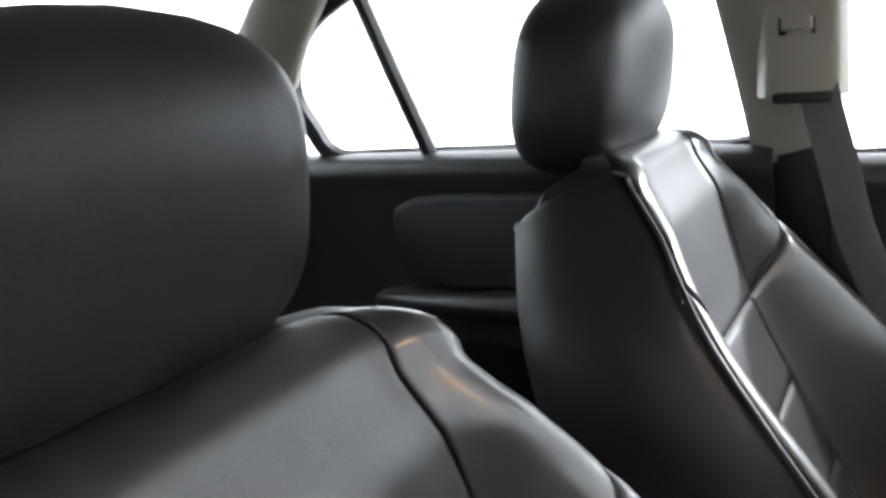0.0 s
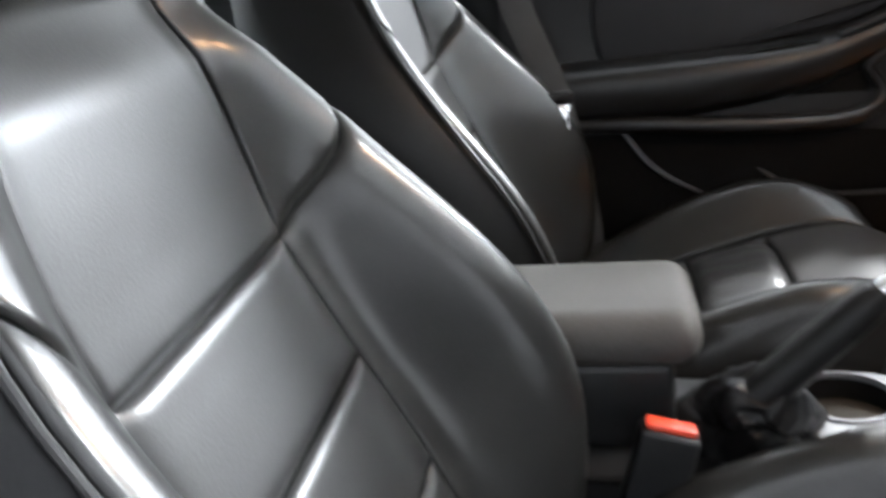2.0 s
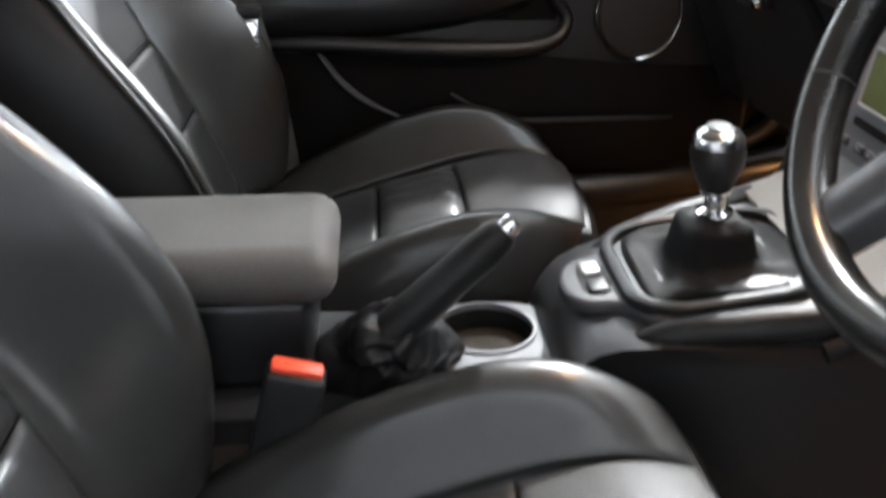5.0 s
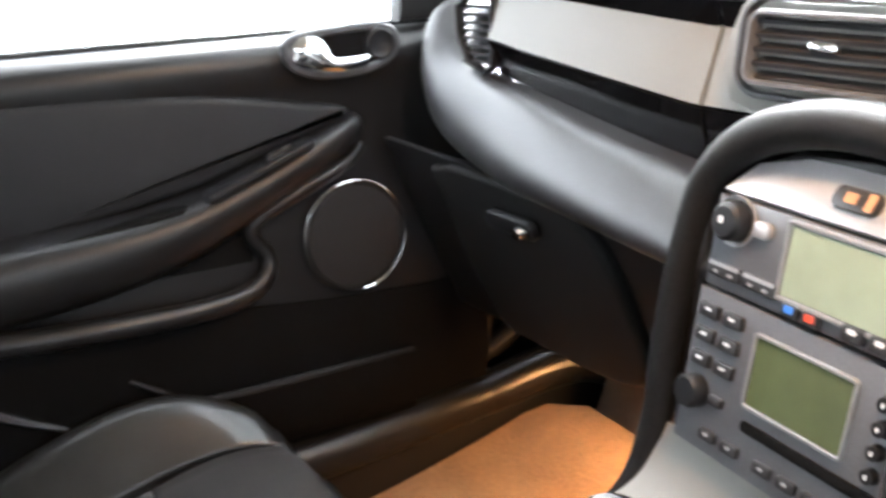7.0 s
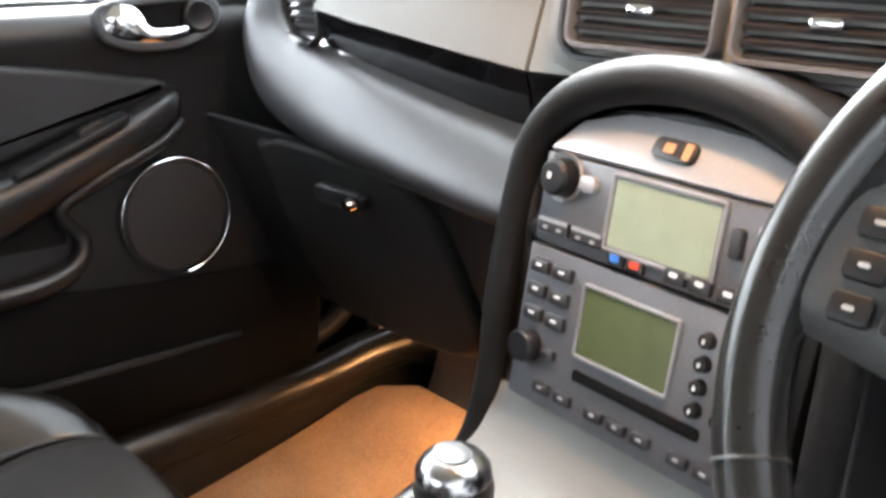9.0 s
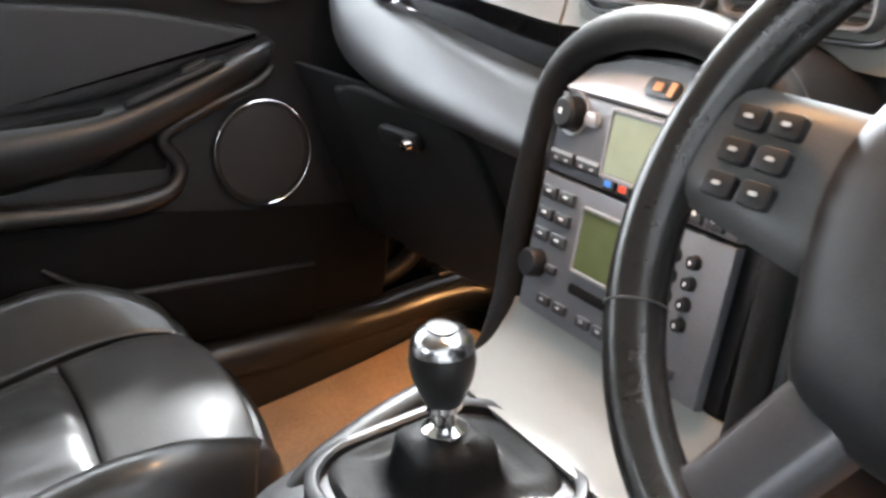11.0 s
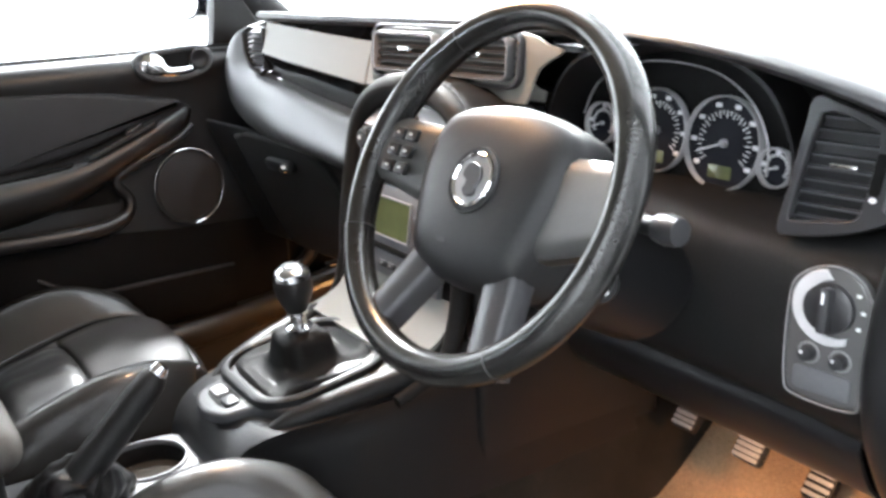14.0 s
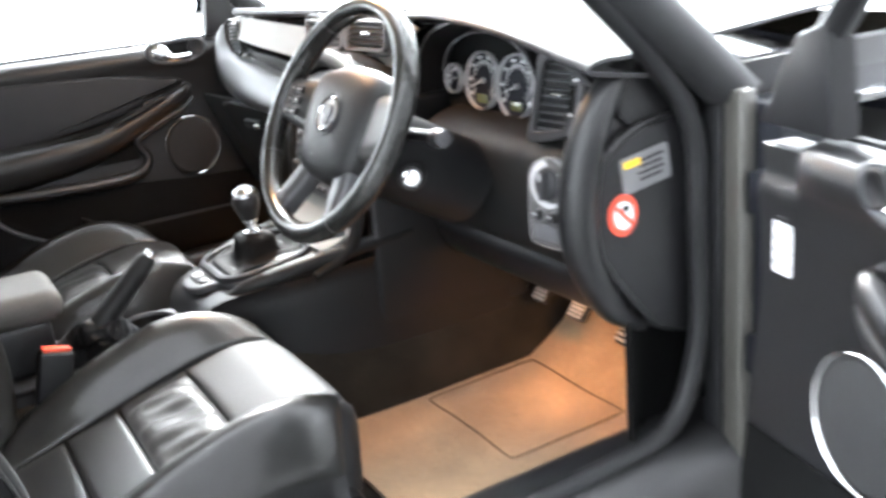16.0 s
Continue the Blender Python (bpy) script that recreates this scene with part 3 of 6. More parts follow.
        rows.append(f + [Vector((cx + hw, ys, zs)), Vector((cx + hw * 0.985, (ys + yb) / 2, (zs + zb) / 2)), Vector((cx + hw * 0.94, yb + 0.008, zb)), Vector((cx + hw * 0.80, yb, zb)), Vector((cx - hw * 0.80, yb, zb)), Vector((cx - hw * 0.94, yb + 0.008, zb)), Vector((cx - hw * 0.985, (ys + yb) / 2, (zs + zb) / 2)), Vector((cx - hw, ys, zs))])
    rest = part("backrest", skin(rows, True, True), LEATHER_SIDE, seat)
    low = 0.505

    def tuck(s, t):
        """The upper edge dives under the roll at the top."""
        return -0.016 * max(0.0, (t - 0.80) / 0.20) ** 2

    part("shoulder_insert", pillow(back, ((-low, 0.665), (low, 0.665), (0.64, 1.138), (-0.64, 1.138)), 0.0038, 30, 34, 70, tuck, -1), LEATHER, rest)
    for v0, v1 in ((0.475, 0.66), (0.295, 0.47), (0.06, 0.29)):
        part("back_insert", pillow(back, ((-low, v0), (low, v0), (low, v1), (-low, v1)), 0.0055, 22, 18, 16, None, -1), LEATHER, rest)
    for s in (-1, 1):
        crest = 0.90 if s > 0 else 0.93
        lowq = [(s * low, 0.03), (s * crest, 0.03), (s * crest, 0.845), (s * low, 0.66)]
        upq = [(s * low, 0.665), (s * crest, 0.85), (s * crest, 1.10), (s * 0.64, 1.138)]
        part("piping", tube([back(s * (crest + 0.006), v) + Vector((0, -0.001, 0)) for v in (0.03, 0.15, 0.3, 0.45, 0.6, 0.75, 0.85, 0.93, 1.0, 1.05)], 0.0026, 3, 8), LEATHER, rest)
        for nm, q in (("back_bolster", lowq), ("shoulder_bolster", upq)):
            part(nm, pillow(back, q if s > 0 else [q[1], q[0], q[3], q[2]], 0.0042, 28, 32, 44, tuck if nm == "shoulder_bolster" else None, -1), LEATHER_BOLSTER, rest)
    # headrest: an upright padded block with rounded edges
    rows = []
    n = 32
    for i in range(n + 1):
        a = -1 + 2 * i / n
        k = max(0.03, (1 - abs(a) ** 2.8)) ** 0.42
        kx = max(0.03, (1 - abs(a) ** 3.6)) ** 0.42
        rows.append([Vector((cx + (head_w - 0.004 * a) * kx * math.copysign(abs(math.cos(t)) ** 0.48, math.cos(t)),
                             hy + 0.012 * a + 0.068 * k * math.copysign(abs(math.sin(t)) ** 0.62, math.sin(t)) * (1.0 if math.sin(t) > 0 else 0.9),
                             hz + hh * a)) for t in [2 * math.pi * j / 32 for j in range(32)]])
    head = part("headrest", skin(rows, True, True), LEATHER_HEAD, seat)
    for s in (-1, 1):
        part("headrest_post", tube([(cx + s * 0.05, hy + 0.015, 0.985), (cx + s * 0.05, hy + 0.02, 1.01), (cx + s * 0.05, hy + 0.02, 1.03)], 0.007), PLASTIC, seat)
        part("seat_rail", block((cx + s * 0.19 - 0.02, rear + 0.02, FLOOR_Z), (cx + s * 0.19 + 0.02, nose - 0.06, 0.37), 0.006), PLASTIC, seat)
    return seat


make_seat("black leather driver's seat with creased gathered strip, worn", 0.515, 1.052, 0.096, -0.846, 1.0, 0.135, 0.0010)
XF[0] = Matrix.Translation((-0.735, 0.010, 0))
make_seat("black leather passenger seat with smooth padded inserts", 0.535, 1.074, 0.105, -0.838, 0.45, 0.150, 0.015)
XF[0] = Matrix.Identity(4)

# rear bench
bench = thing("rear_bench", (0, -1.4, FLOOR_Z), "black leather rear bench seat", "bench")
part("bench_cushion", sheet([[(x, y, z) for y, z in ((-1.70, 0.40), (-1.68, 0.50), (-1.3, 0.53), (-1.18, 0.50), (-1.15, 0.40), (-1.17, FLOOR_Z), (-1.7, FLOOR_Z))] for x in (-0.62, -0.3, 0, 0.3, 0.62)], 3, 3, 0, True, True), LEATHER, bench)
part("bench_back", sheet([[(x, y, z) for y, z in ((-1.50, 0.52), (-1.60, 0.86), (-1.66, 0.92), (-1.74, 0.89), (-1.70, 0.45))] for x in (-0.62, -0.3, 0, 0.3, 0.62)], 3, 3, 0, True, True), LEATHER, bench)

# ---- doors ----
def door_card(d, y0, y1, plain=0.0):
    """The trim of a door whose inner face looks to +x: d, the door; y0, its rear end; y1, its front end; plain: the length at the front without a ledge."""
    # door slab with the outer skin
    part("door_frame", block((-0.80, y0, 0.40), (-0.70, y1, 0.93), 0.012), BODY, d)
    prof = [(-0.716, 0.956), (-0.702, 0.959), (-0.687, 0.957), (-0.675, 0.951), (-0.667, 0.941), (-0.664, 0.929), (-0.666, 0.914), (-0.671, 0.895), (-0.675, 0.85), (-0.676, 0.78), (-0.668, 0.70), (-0.660, 0.62), (-0.658, 0.55), (-0.672, 0.48), (-0.70, 0.42)]
    n = 7
    rows = [[(x, y0 + (y1 - plain - y0) * i / n, z) for x, z in prof] for i in range(n + 1)]
    if plain:
        rows += [[(min(x, -0.677) if z > 0.9 else x, y, min(z, 0.945)) for x, z in prof] for y in (y1 - plain + 0.012, y1)]
    card = part("door_card", sheet(rows, 2, 4, 0.006), SOFT, d)
    part("lower_panel", sheet([[(x + 0.004, y0 + 0.01 + (y1 - y0 - 0.02) * i / 4, z + dz) for x, z in ((-0.662, 0.655), (-0.655, 0.60), (-0.654, 0.55), (-0.668, 0.485), (-0.70, 0.425))] for i, dz in enumerate((0, 0.002, 0, -0.02, -0.03))], 2, 3, 0.003), DOOR_LOW, card, "matte black lower door panel")
    return card


def front_door(d, plain=0.0):
    card = door_card(d, -0.44, 0.44, plain)
    # padded insert, pulled into a recess
    inset = [(-0.294, 0.866), (-0.270, 0.902), (-0.215, 0.915), (-0.154, 0.917), (-0.059, 0.914), (0.048, 0.908), (0.118, 0.899), (0.191, 0.886), (0.250, 0.872), (0.238, 0.856), (0.159, 0.833), (0.069, 0.803), (-0.072, 0.778), (-0.204, 0.767), (-0.273, 0.764), (-0.294, 0.807)]
    m = Matrix(((0, 0, 1, -0.681), (1, 0, 0, 0), (0, 1, 0, 0), (0, 0, 0, 1)))
    part("padded_insert", slab(inset, 0.020, m, 0.010, 4, 6), DOOR_CLOTH, card, "dark padded vinyl insert")
    # armrest: a swelling roll that rises forward
    rows = []
    for y, z, h, w in ((-0.43, 0.722, 0.020, 0.03), (-0.40, 0.722, 0.038, 0.058), (-0.27, 0.724, 0.044, 0.066), (-0.10, 0.732, 0.043, 0.066), (0.03, 0.750, 0.036, 0.060), (0.13, 0.786, 0.029, 0.052), (0.215, 0.824, 0.025, 0.044), (0.255, 0.842, 0.020, 0.034), (0.272, 0.850, 0.007, 0.012)):
        rows.append([(-0.682 + w * cx, y, z + h * cz) for cx, cz in ((0, 1.0), (0.5, 1.05), (0.9, 0.75), (1.0, 0.1), (0.85, -0.6), (0.45, -1.0), (0, -1.05))])
    part("armrest", sheet(rows, 4, 3, 0, True, True), SOFT, card)
    # pull recess and switch panel on the armrest
    sw = Matrix(((0, 1, 0, -0.645), (1, 0, 0, 0.13), (0.38, 0, 1, 0.815), (0, 0, 0, 1)))
    sp = part("switch_panel", slab(round_rect(0.13, 0.034, 0.008), 0.007, sw, 0.002), PLASTIC, card)
    part("window_switch", slab(round_rect(0.032, 0.016, 0.004), 0.008, sw @ Matrix.Translation((0.025, 0, 0.006)), 0.003), PLASTIC, sp)
    # the pull cup's hollow is a solid plate, coloured dark as its shade
    part("pull_cup_shade", slab(round_rect(0.19, 0.030, 0.012), 0.006, Matrix(((0, 1, 0, -0.648), (1, 0, 0, -0.05), (0.12, 0, 1, 0.772), (0, 0, 0, 1))), 0.002), DARK, card)
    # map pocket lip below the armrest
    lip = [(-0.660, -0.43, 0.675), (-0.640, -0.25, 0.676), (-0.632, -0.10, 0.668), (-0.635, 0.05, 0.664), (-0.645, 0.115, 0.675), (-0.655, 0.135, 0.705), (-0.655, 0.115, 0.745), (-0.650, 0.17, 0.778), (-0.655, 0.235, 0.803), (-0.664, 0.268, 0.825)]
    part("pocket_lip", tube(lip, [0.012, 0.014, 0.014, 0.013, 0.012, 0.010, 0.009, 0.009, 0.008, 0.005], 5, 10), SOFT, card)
    # a flat dark plate stands for the shade inside the pocket
    part("pocket_shade", slab([(-0.40, 0.680), (-0.10, 0.674), (0.06, 0.672), (0.12, 0.70), (0.09, 0.742), (-0.05, 0.725), (-0.40, 0.705)], 0.004, Matrix(((0, 0, 1, -0.672), (1, 0, 0, 0), (0, 1, 0, 0), (0, 0, 0, 1))), 0.001, 1, 4), DARK, card)
    # handle bezel and chrome lever
    hm = Matrix(((0, 0, 1, -0.660), (0.91, 0, 0, 0.245 - 0.75 * plain), (0, 0.91, 0, 0.943), (0, 0, 0, 1)))
    egg = [(-0.080, 0.010), (-0.070, -0.020), (-0.035, -0.035), (0.02, -0.036), (0.062, -0.024), (0.081, 0.000), (0.074, 0.022), (0.045, 0.031), (-0.01, 0.029), (-0.060, 0.024)]
    rim_line = [(p.x, p.y) for p in catmull([(x, y, 0) for x, y in egg], 5, True)]
    bz = part("handle_bezel", ring(rim_line, -0.011, 0.012, hm), GREY_SATIN, card, "smooth grey handle bezel")
    part("handle_recess", slab([(x * 0.93, y * 0.88) for x, y in egg], 0.004, hm, 0.001, 1, 5), DARK, bz)
    part("door_handle", sheet([[hm @ Vector(p) for p in r] for r in (
        [(-0.068, -0.006, 0.005), (-0.066, 0.004, 0.006), (-0.063, 0.012, 0.005)], [(-0.055, -0.014, 0.012), (-0.052, 0.004, 0.016), (-0.048, 0.019, 0.012)],
        [(-0.036, -0.020, 0.016), (-0.034, -0.006, 0.019), (-0.030, 0.012, 0.012)], [(-0.018, -0.023, 0.016), (-0.018, -0.017, 0.019), (-0.018, -0.010, 0.015)],
        [(0.008, -0.023, 0.015), (0.008, -0.018, 0.017), (0.008, -0.013, 0.014)], [(0.034, -0.019, 0.010), (0.034, -0.016, 0.011), (0.034, -0.012, 0.009)])], 5, 4, 0.004), CHROME, bz, "chrome pull lever")
    part("lock_knob", lathe([(0.0, 0.012), (0.014, 0.012), (0.017, 0.014), (0.021, 0.012), (0.021, 0.0)], hm @ Matrix.Translation((0.052, 0.003, 0)), 28), PLASTIC, bz)
    # loudspeaker
    sm = Matrix(((0, 0, 1, -0.662), (0.93, 0, 0, 0.247), (0, 0.93, 0, 0.712), (0, 0, 0, 1)))
    sp = part("speaker_ring", lathe([(0.0733 + 0.0019 * math.cos(a), 0.006 + 0.0040 * math.sin(a)) for a in [2 * math.pi * i / 12 for i in range(13)]], sm @ Matrix.Diagonal((0.98, 1.05, 1, 1)), 56, False), CHROME, card, "thin chrome speaker ring")
    part("speaker_grille", lathe([(0.0, 0.012), (0.04, 0.011), (0.066, 0.008), (0.0715, 0.002), (0.0715, 0.0)], sm @ Matrix.Diagonal((0.98, 1.05, 1, 1)), 40), GRILLE, sp)
    # lower bin and trailing-edge bead
    part("lower_bin", sheet([[(x, y, z) for x, z in ((-0.655, 0.551), (-0.634, 0.549), (-0.629, 0.540), (-0.634, 0.48), (-0.65, 0.455))] for y in (0.03, 0.12, 0.22, 0.31)], 3, 3, 0.005), DOOR_LOW, card)
    part("bin_edge", tube([(-0.646, -0.045, 0.592), (-0.640, -0.012, 0.572), (-0.634, 0.030, 0.551), (-0.632, 0.16, 0.550), (-0.634, 0.31, 0.550)], [0.003, 0.0045, 0.0045, 0.0045, 0.003], 5, 8), SOFT, card)
    # the dark trim's raised edge, coloured grey to show the light on it
    part("edge_bead", tube([(-0.655, -0.262, 0.675), (-0.648, -0.240, 0.645), (-0.646, -0.218, 0.615), (-0.645, -0.180, 0.583), (-0.648, -0.120, 0.550)], [0.003, 0.005, 0.0055, 0.005, 0.003], 5, 8), GREY_SATIN, card, "raised trim edge greyed for the light on it")
    # window frame, belt seal and glass
    part("belt_seal", tube([(-0.712, -0.44, 0.958), (-0.712, 0.0, 0.960), (-0.712, 0.42, 0.958)], 0.006, 3, 8), RUBBER, d)
    part("window_frame", tube([(-0.715, 0.44, 0.965), (-0.69, 0.34, 1.08), (-0.63, 0.08, 1.28), (-0.62, -0.20, 1.31), (-0.62, -0.43, 1.30), (-0.715, -0.44, 0.965)], 0.016, 6, 8), RUBBER, d)
    part("mirror_gusset", slab([(0.33, 0.965), (0.45, 0.965), (0.39, 1.06), (0.345, 1.075)], 0.03, Matrix(((0, 0, 1, -0.705), (1, 0, 0, 0), (0, 1, 0, 0), (0, 0, 0, 1))), 0.006), PLASTIC, d)


XF[0] = Matrix.Translation((0, -0.168, -0.018))
left = thing("door_1", (-0.74, 0.0, 0.40), "closed black front passenger door with chrome handle", "car door", kind="structure")
front_door(left)
XF[0] = pose(0.973, 0.213, -0.049, 0, 0, 75) @ Matrix.Translation((-0.66, -0.44, 0)) @ Matrix.Diagonal((-1, 1, 1, 1))
right = thing("door_2", (-0.74, 0.0, 0.40), "open black driver's door swung out beside the sill", "car door", kind="structure")
front_door(right, 0.075)
dl = part("door_label", slab(round_rect(0.030, 0.078, 0.002), 0.001, Matrix(((0, 0, 1, -0.6745), (1, 0, 0, 0.400), (0, 1, 0, 0.850), (0, 0, 0, 1))), 0), WHITE_MARK, right, "white printed label", smooth=False)
for k in range(5):
    part("label_bar", slab(round_rect(0.023, 0.005 if k % 2 else 0.008, 0.001), 0.0006, Matrix(((0, 0, 1, -0.6733), (1, 0, 0, 0.400), (0, 1, 0, 0.822 + 0.014 * k), (0, 0, 0, 1))), 0), GREY_MARK, dl, smooth=False)
XF[0] = Matrix.Identity(4)
for z in (0.52, 0.76):
    part("hinge", merged(tube([(0.785, 0.45, z), (0.84, 0.42, z), (0.905, 0.36, z), (0.95, 0.32, z)], 0.014, 4, 8), block((0.775, 0.43, z - 0.03), (0.80, 0.47, z + 0.03), 0.004)), BODY, right)

def rear_door(rear, lead=0.0):
    card = door_card(rear, -1.55, -0.68 - lead)
    m = Matrix(((0, 0, 1, -0.681), (1, 0, 0, 0), (0, 1, 0, 0), (0, 0, 0, 1)))
    part("padded_insert", slab([(-1.27, 0.855), (-1.245, 0.882), (-1.19, 0.893), (-1.0, 0.896), (-0.76 - lead, 0.886), (-0.75 - lead, 0.76), (-0.95 - lead, 0.745), (-1.20, 0.742), (-1.255, 0.765)], 0.020, m, 0.012, 4, 5), DOOR_CLOTH, card, "dark padded vinyl insert")
    part("armrest", sheet([[(-0.682 + w * cx, y, 0.715 + h * cz) for cx, cz in ((0, 1.0), (0.5, 1.05), (0.9, 0.75), (1.0, 0.1), (0.85, -0.6), (0.45, -1.0), (0, -1.05))] for y, h, w in ((-1.32, 0.006, 0.01), (-1.28, 0.02, 0.045), (-1.1, 0.026, 0.06), (-0.74 - lead, 0.026, 0.055))], 4, 3, 0, True, True), SOFT, card)
    part("belt_seal", tube([(-0.712, -1.37, 0.958), (-0.712, -1.05, 0.960), (-0.712, -0.70 - lead, 0.958)], 0.006, 3, 8), RUBBER, rear)
    part("window_frame", tube([(-0.705, -0.70 - lead, 0.955), (-0.69, -0.715 - lead, 1.05), (-0.635, -0.75 - lead, 1.29), (-0.63, -0.95, 1.30), (-0.635, -1.15, 1.275), (-0.645, -1.30, 1.218), (-0.655, -1.392, 1.165), (-0.672, -1.440, 1.08), (-0.690, -1.425, 1.01), (-0.705, -1.365, 0.948), (-0.708, -1.1, 0.948)], 0.016, 6, 8, True), RUBBER, rear)
    part("window_bar", tube([(-0.700, -1.208, 0.955), (-0.675, -1.247, 1.08), (-0.645, -1.288, 1.225)], 0.013, 5, 8), RUBBER, rear)


XF[0] = Matrix.Identity(4)
rear_door(thing("door_3", (-0.74, -0.9, 0.40), "closed black rear passenger door with quarter window", "car door", kind="structure"))
XF[0] = Matrix.Diagonal((-1, 1, 1, 1))
rear_door(thing("door_4", (-0.74, -0.9, 0.40), "closed black rear door behind the driver's seat", "car door", kind="structure"), 0.16)
XF[0] = Matrix.Identity(4)

# mirror outside the passenger window
XF[0] = Matrix.Translation((0, -0.168, -0.018))
mir = thing("door_mirror", (-0.86, 0.36, 0.97), "black door mirror outside the passenger window", "mirror")
MM = Matrix.Translation((-0.893, 0.335, 1.066)) @ frame_of((0.246, -0.97, 0.02))
line = [(p.x, p.y) for p in catmull([(x, y, 0) for x, y in ((-0.102, -0.048), (-0.06, -0.066), (0.03, -0.066), (0.088, -0.052), (0.098, 0.0), (0.088, 0.054), (0.03, 0.068), (-0.06, 0.066), (-0.104, 0.046), (-0.112, 0.0))], 5, True)]
part("mirror_shell", skin([[MM @ Vector((x * k, y * k, z)) for x, y in line] for k, z in ((0.93, -0.004), (1.0, 0.0), (1.02, -0.012), (1.0, -0.05), (0.85, -0.085), (0.5, -0.105), (0.05, -0.11))], True, True), PAINT, mir)
part("mirror_glass", slab([(x * 0.92, y * 0.92) for x, y in line], 0.003, MM @ Matrix.Translation((0, 0, -0.003)), 0.001), CHROME, mir)
part("mirror_foot", tube([(-0.815, 0.385, 1.03), (-0.77, 0.395, 1.00), (-0.72, 0.40, 0.985)], 0.02), PAINT, mir)


# ---- dashboard ----
SHEAR = Matrix(((1, 0, 0, 0), (0.16, 1, 0, -0.064), (0, 0, 1, 0), (0, 0, 0, 1)))  # the passenger half stands nearer
XF[0] = SHEAR
dash = thing("dashboard", (0, 0.5, FLOOR_Z), "black soft dashboard with champagne and gloss black trim", "dashboard")


xs = (-0.665, -0.60, -0.45, -0.25, -0.05, 0.10, 0.18, 0.26, 0.36, 0.48, 0.58, 0.65, 0.70)
rows = []
LIP_Y = ((-0.1, 0.345), (0.12, 0.335), (0.24, 0.262), (0.36, 0.212), (0.48, 0.188), (0.60, 0.176), (0.70, 0.178))
LIP_Z = ((-0.1, 0.996), (0.12, 1.004), (0.24, 1.014), (0.36, 1.017), (0.48, 1.008), (0.60, 0.985), (0.69, 0.955))
for x in xs:
    e = max(0.0, (-x - 0.52) / 0.145)
    yl, zl = along(LIP_Y, x) + 0.16 * e, along(LIP_Z, x) - 0.03 * e
    rows.append([(x, y, z) for y, z in ((0.86, 0.985 - 0.03 * e), (0.64, 1.002 - 0.02 * e + 0.4 * min(0, zl - 1.0)), (yl + 0.10, zl + 0.008), (yl + 0.03, zl + 0.008), (yl, zl), (yl + 0.004, zl - 0.012), (yl + 0.06, zl - 0.022), (yl + 0.12, zl - 0.032))])
part("top_pad", sheet(rows, 5, 4, 0.006), DASH_PAD, dash)

# passenger half of the face: a padded roll that sweeps down round the vent and along under the veneer
XF[0] = Matrix.Identity(4)
INNER = ((-0.560, 0.290, 1.000), (-0.572, 0.225, 0.985), (-0.566, 0.198, 0.955), (-0.543, 0.186, 0.925), (-0.490, 0.178, 0.907), (-0.400, 0.178, 0.894), (-0.300, 0.188, 0.876), (-0.200, 0.198, 0.862), (-0.110, 0.208, 0.853))
OUTER = ((-0.610, 0.285, 0.990), (-0.618, 0.215, 0.965), (-0.615, 0.188, 0.925), (-0.598, 0.176, 0.875), (-0.548, 0.170, 0.828), (-0.420, 0.164, 0.802), (-0.310, 0.170, 0.795), (-0.205, 0.178, 0.788), (-0.110, 0.186, 0.783))
rows = []
for p, q in zip(INNER, OUTER):
    p, q = Vector(p), Vector(q)
    out = (q - p).normalized()
    fwd = Vector((0.18, -1, 0.1)).normalized()
    w = (q - p).length
    rows.append([p - fwd * 0.05 - out * 0.004, p - fwd * 0.012, p + out * w * 0.06 + fwd * 0.008, p.lerp(q, 0.3) + fwd * 0.022, p.lerp(q, 0.62) + fwd * 0.033, p.lerp(q, 0.88) + fwd * 0.030, q + fwd * 0.006, q - fwd * 0.04 - out * 0.006])
part("lower_pad", sheet(rows, 5, 4, 0.004), ROLL_PAD, dash)
XF[0] = SHEAR


def fascia(x, v):
    """The trim's face: x across the car, v from its lower edge up to the crease (1) and on to its top (2)."""
    f = min(1.0, (x + 0.475) / 0.27)
    low, crease, top = 0.908 - 0.048 * f, 0.943 - 0.032 * f, 0.994 - 0.020 * f
    bow = 0.010 * math.cos((x + 0.30) / 0.16)
    if v <= 1:
        return Vector((x, 0.336 - bow - 0.014 * v, low + (crease - low) * v))
    z = crease + (top - crease) * (v - 1) if v <= 2 else top + (1.000 - top) * (v - 2)
    if v > 2:  # the strip under the lip leans out again
        return Vector((x, 0.322 - bow + 0.30 * (top - crease) - 0.35 * (z - top), z))
    return Vector((x, 0.322 - bow + 0.30 * (z - crease), z))


def fascia_strip(x0, x1, v0, v1, n=14, m=6, taper=0.0):
    bm = skin([[fascia(x0 + (x1 - x0) * i / n, v0 + (v1 - v0) * (1 - taper * ease((i / n - 0.72) / 0.28, 0, 1)) * j / m) for j in range(m + 1)] for i in range(n + 1)])
    bmesh.ops.recalc_face_normals(bm, faces=bm.faces)
    bmesh.ops.solidify(bm, geom=bm.faces[:], thickness=0.004)
    return bm


for x0, x1 in ((-0.478, -0.200), (-0.196, 0.135)):
    part("trim_panel", fascia_strip(x0, x1, 1.0, 2.0, 28, 6, 0.8 if x1 > 0 else 0.0), CHAMPAGNE, dash, "smooth champagne trim panel")
    part("upper_strip", fascia_strip(x0, x1, 2.04, 2.95, 20, 3), GLOSS, dash, "dark gloss strip under the dashboard lip")
    part("gloss_strip", fascia_strip(x0, x1, 0.0, 0.985), GLOSS, dash, "glossy black trim strip")

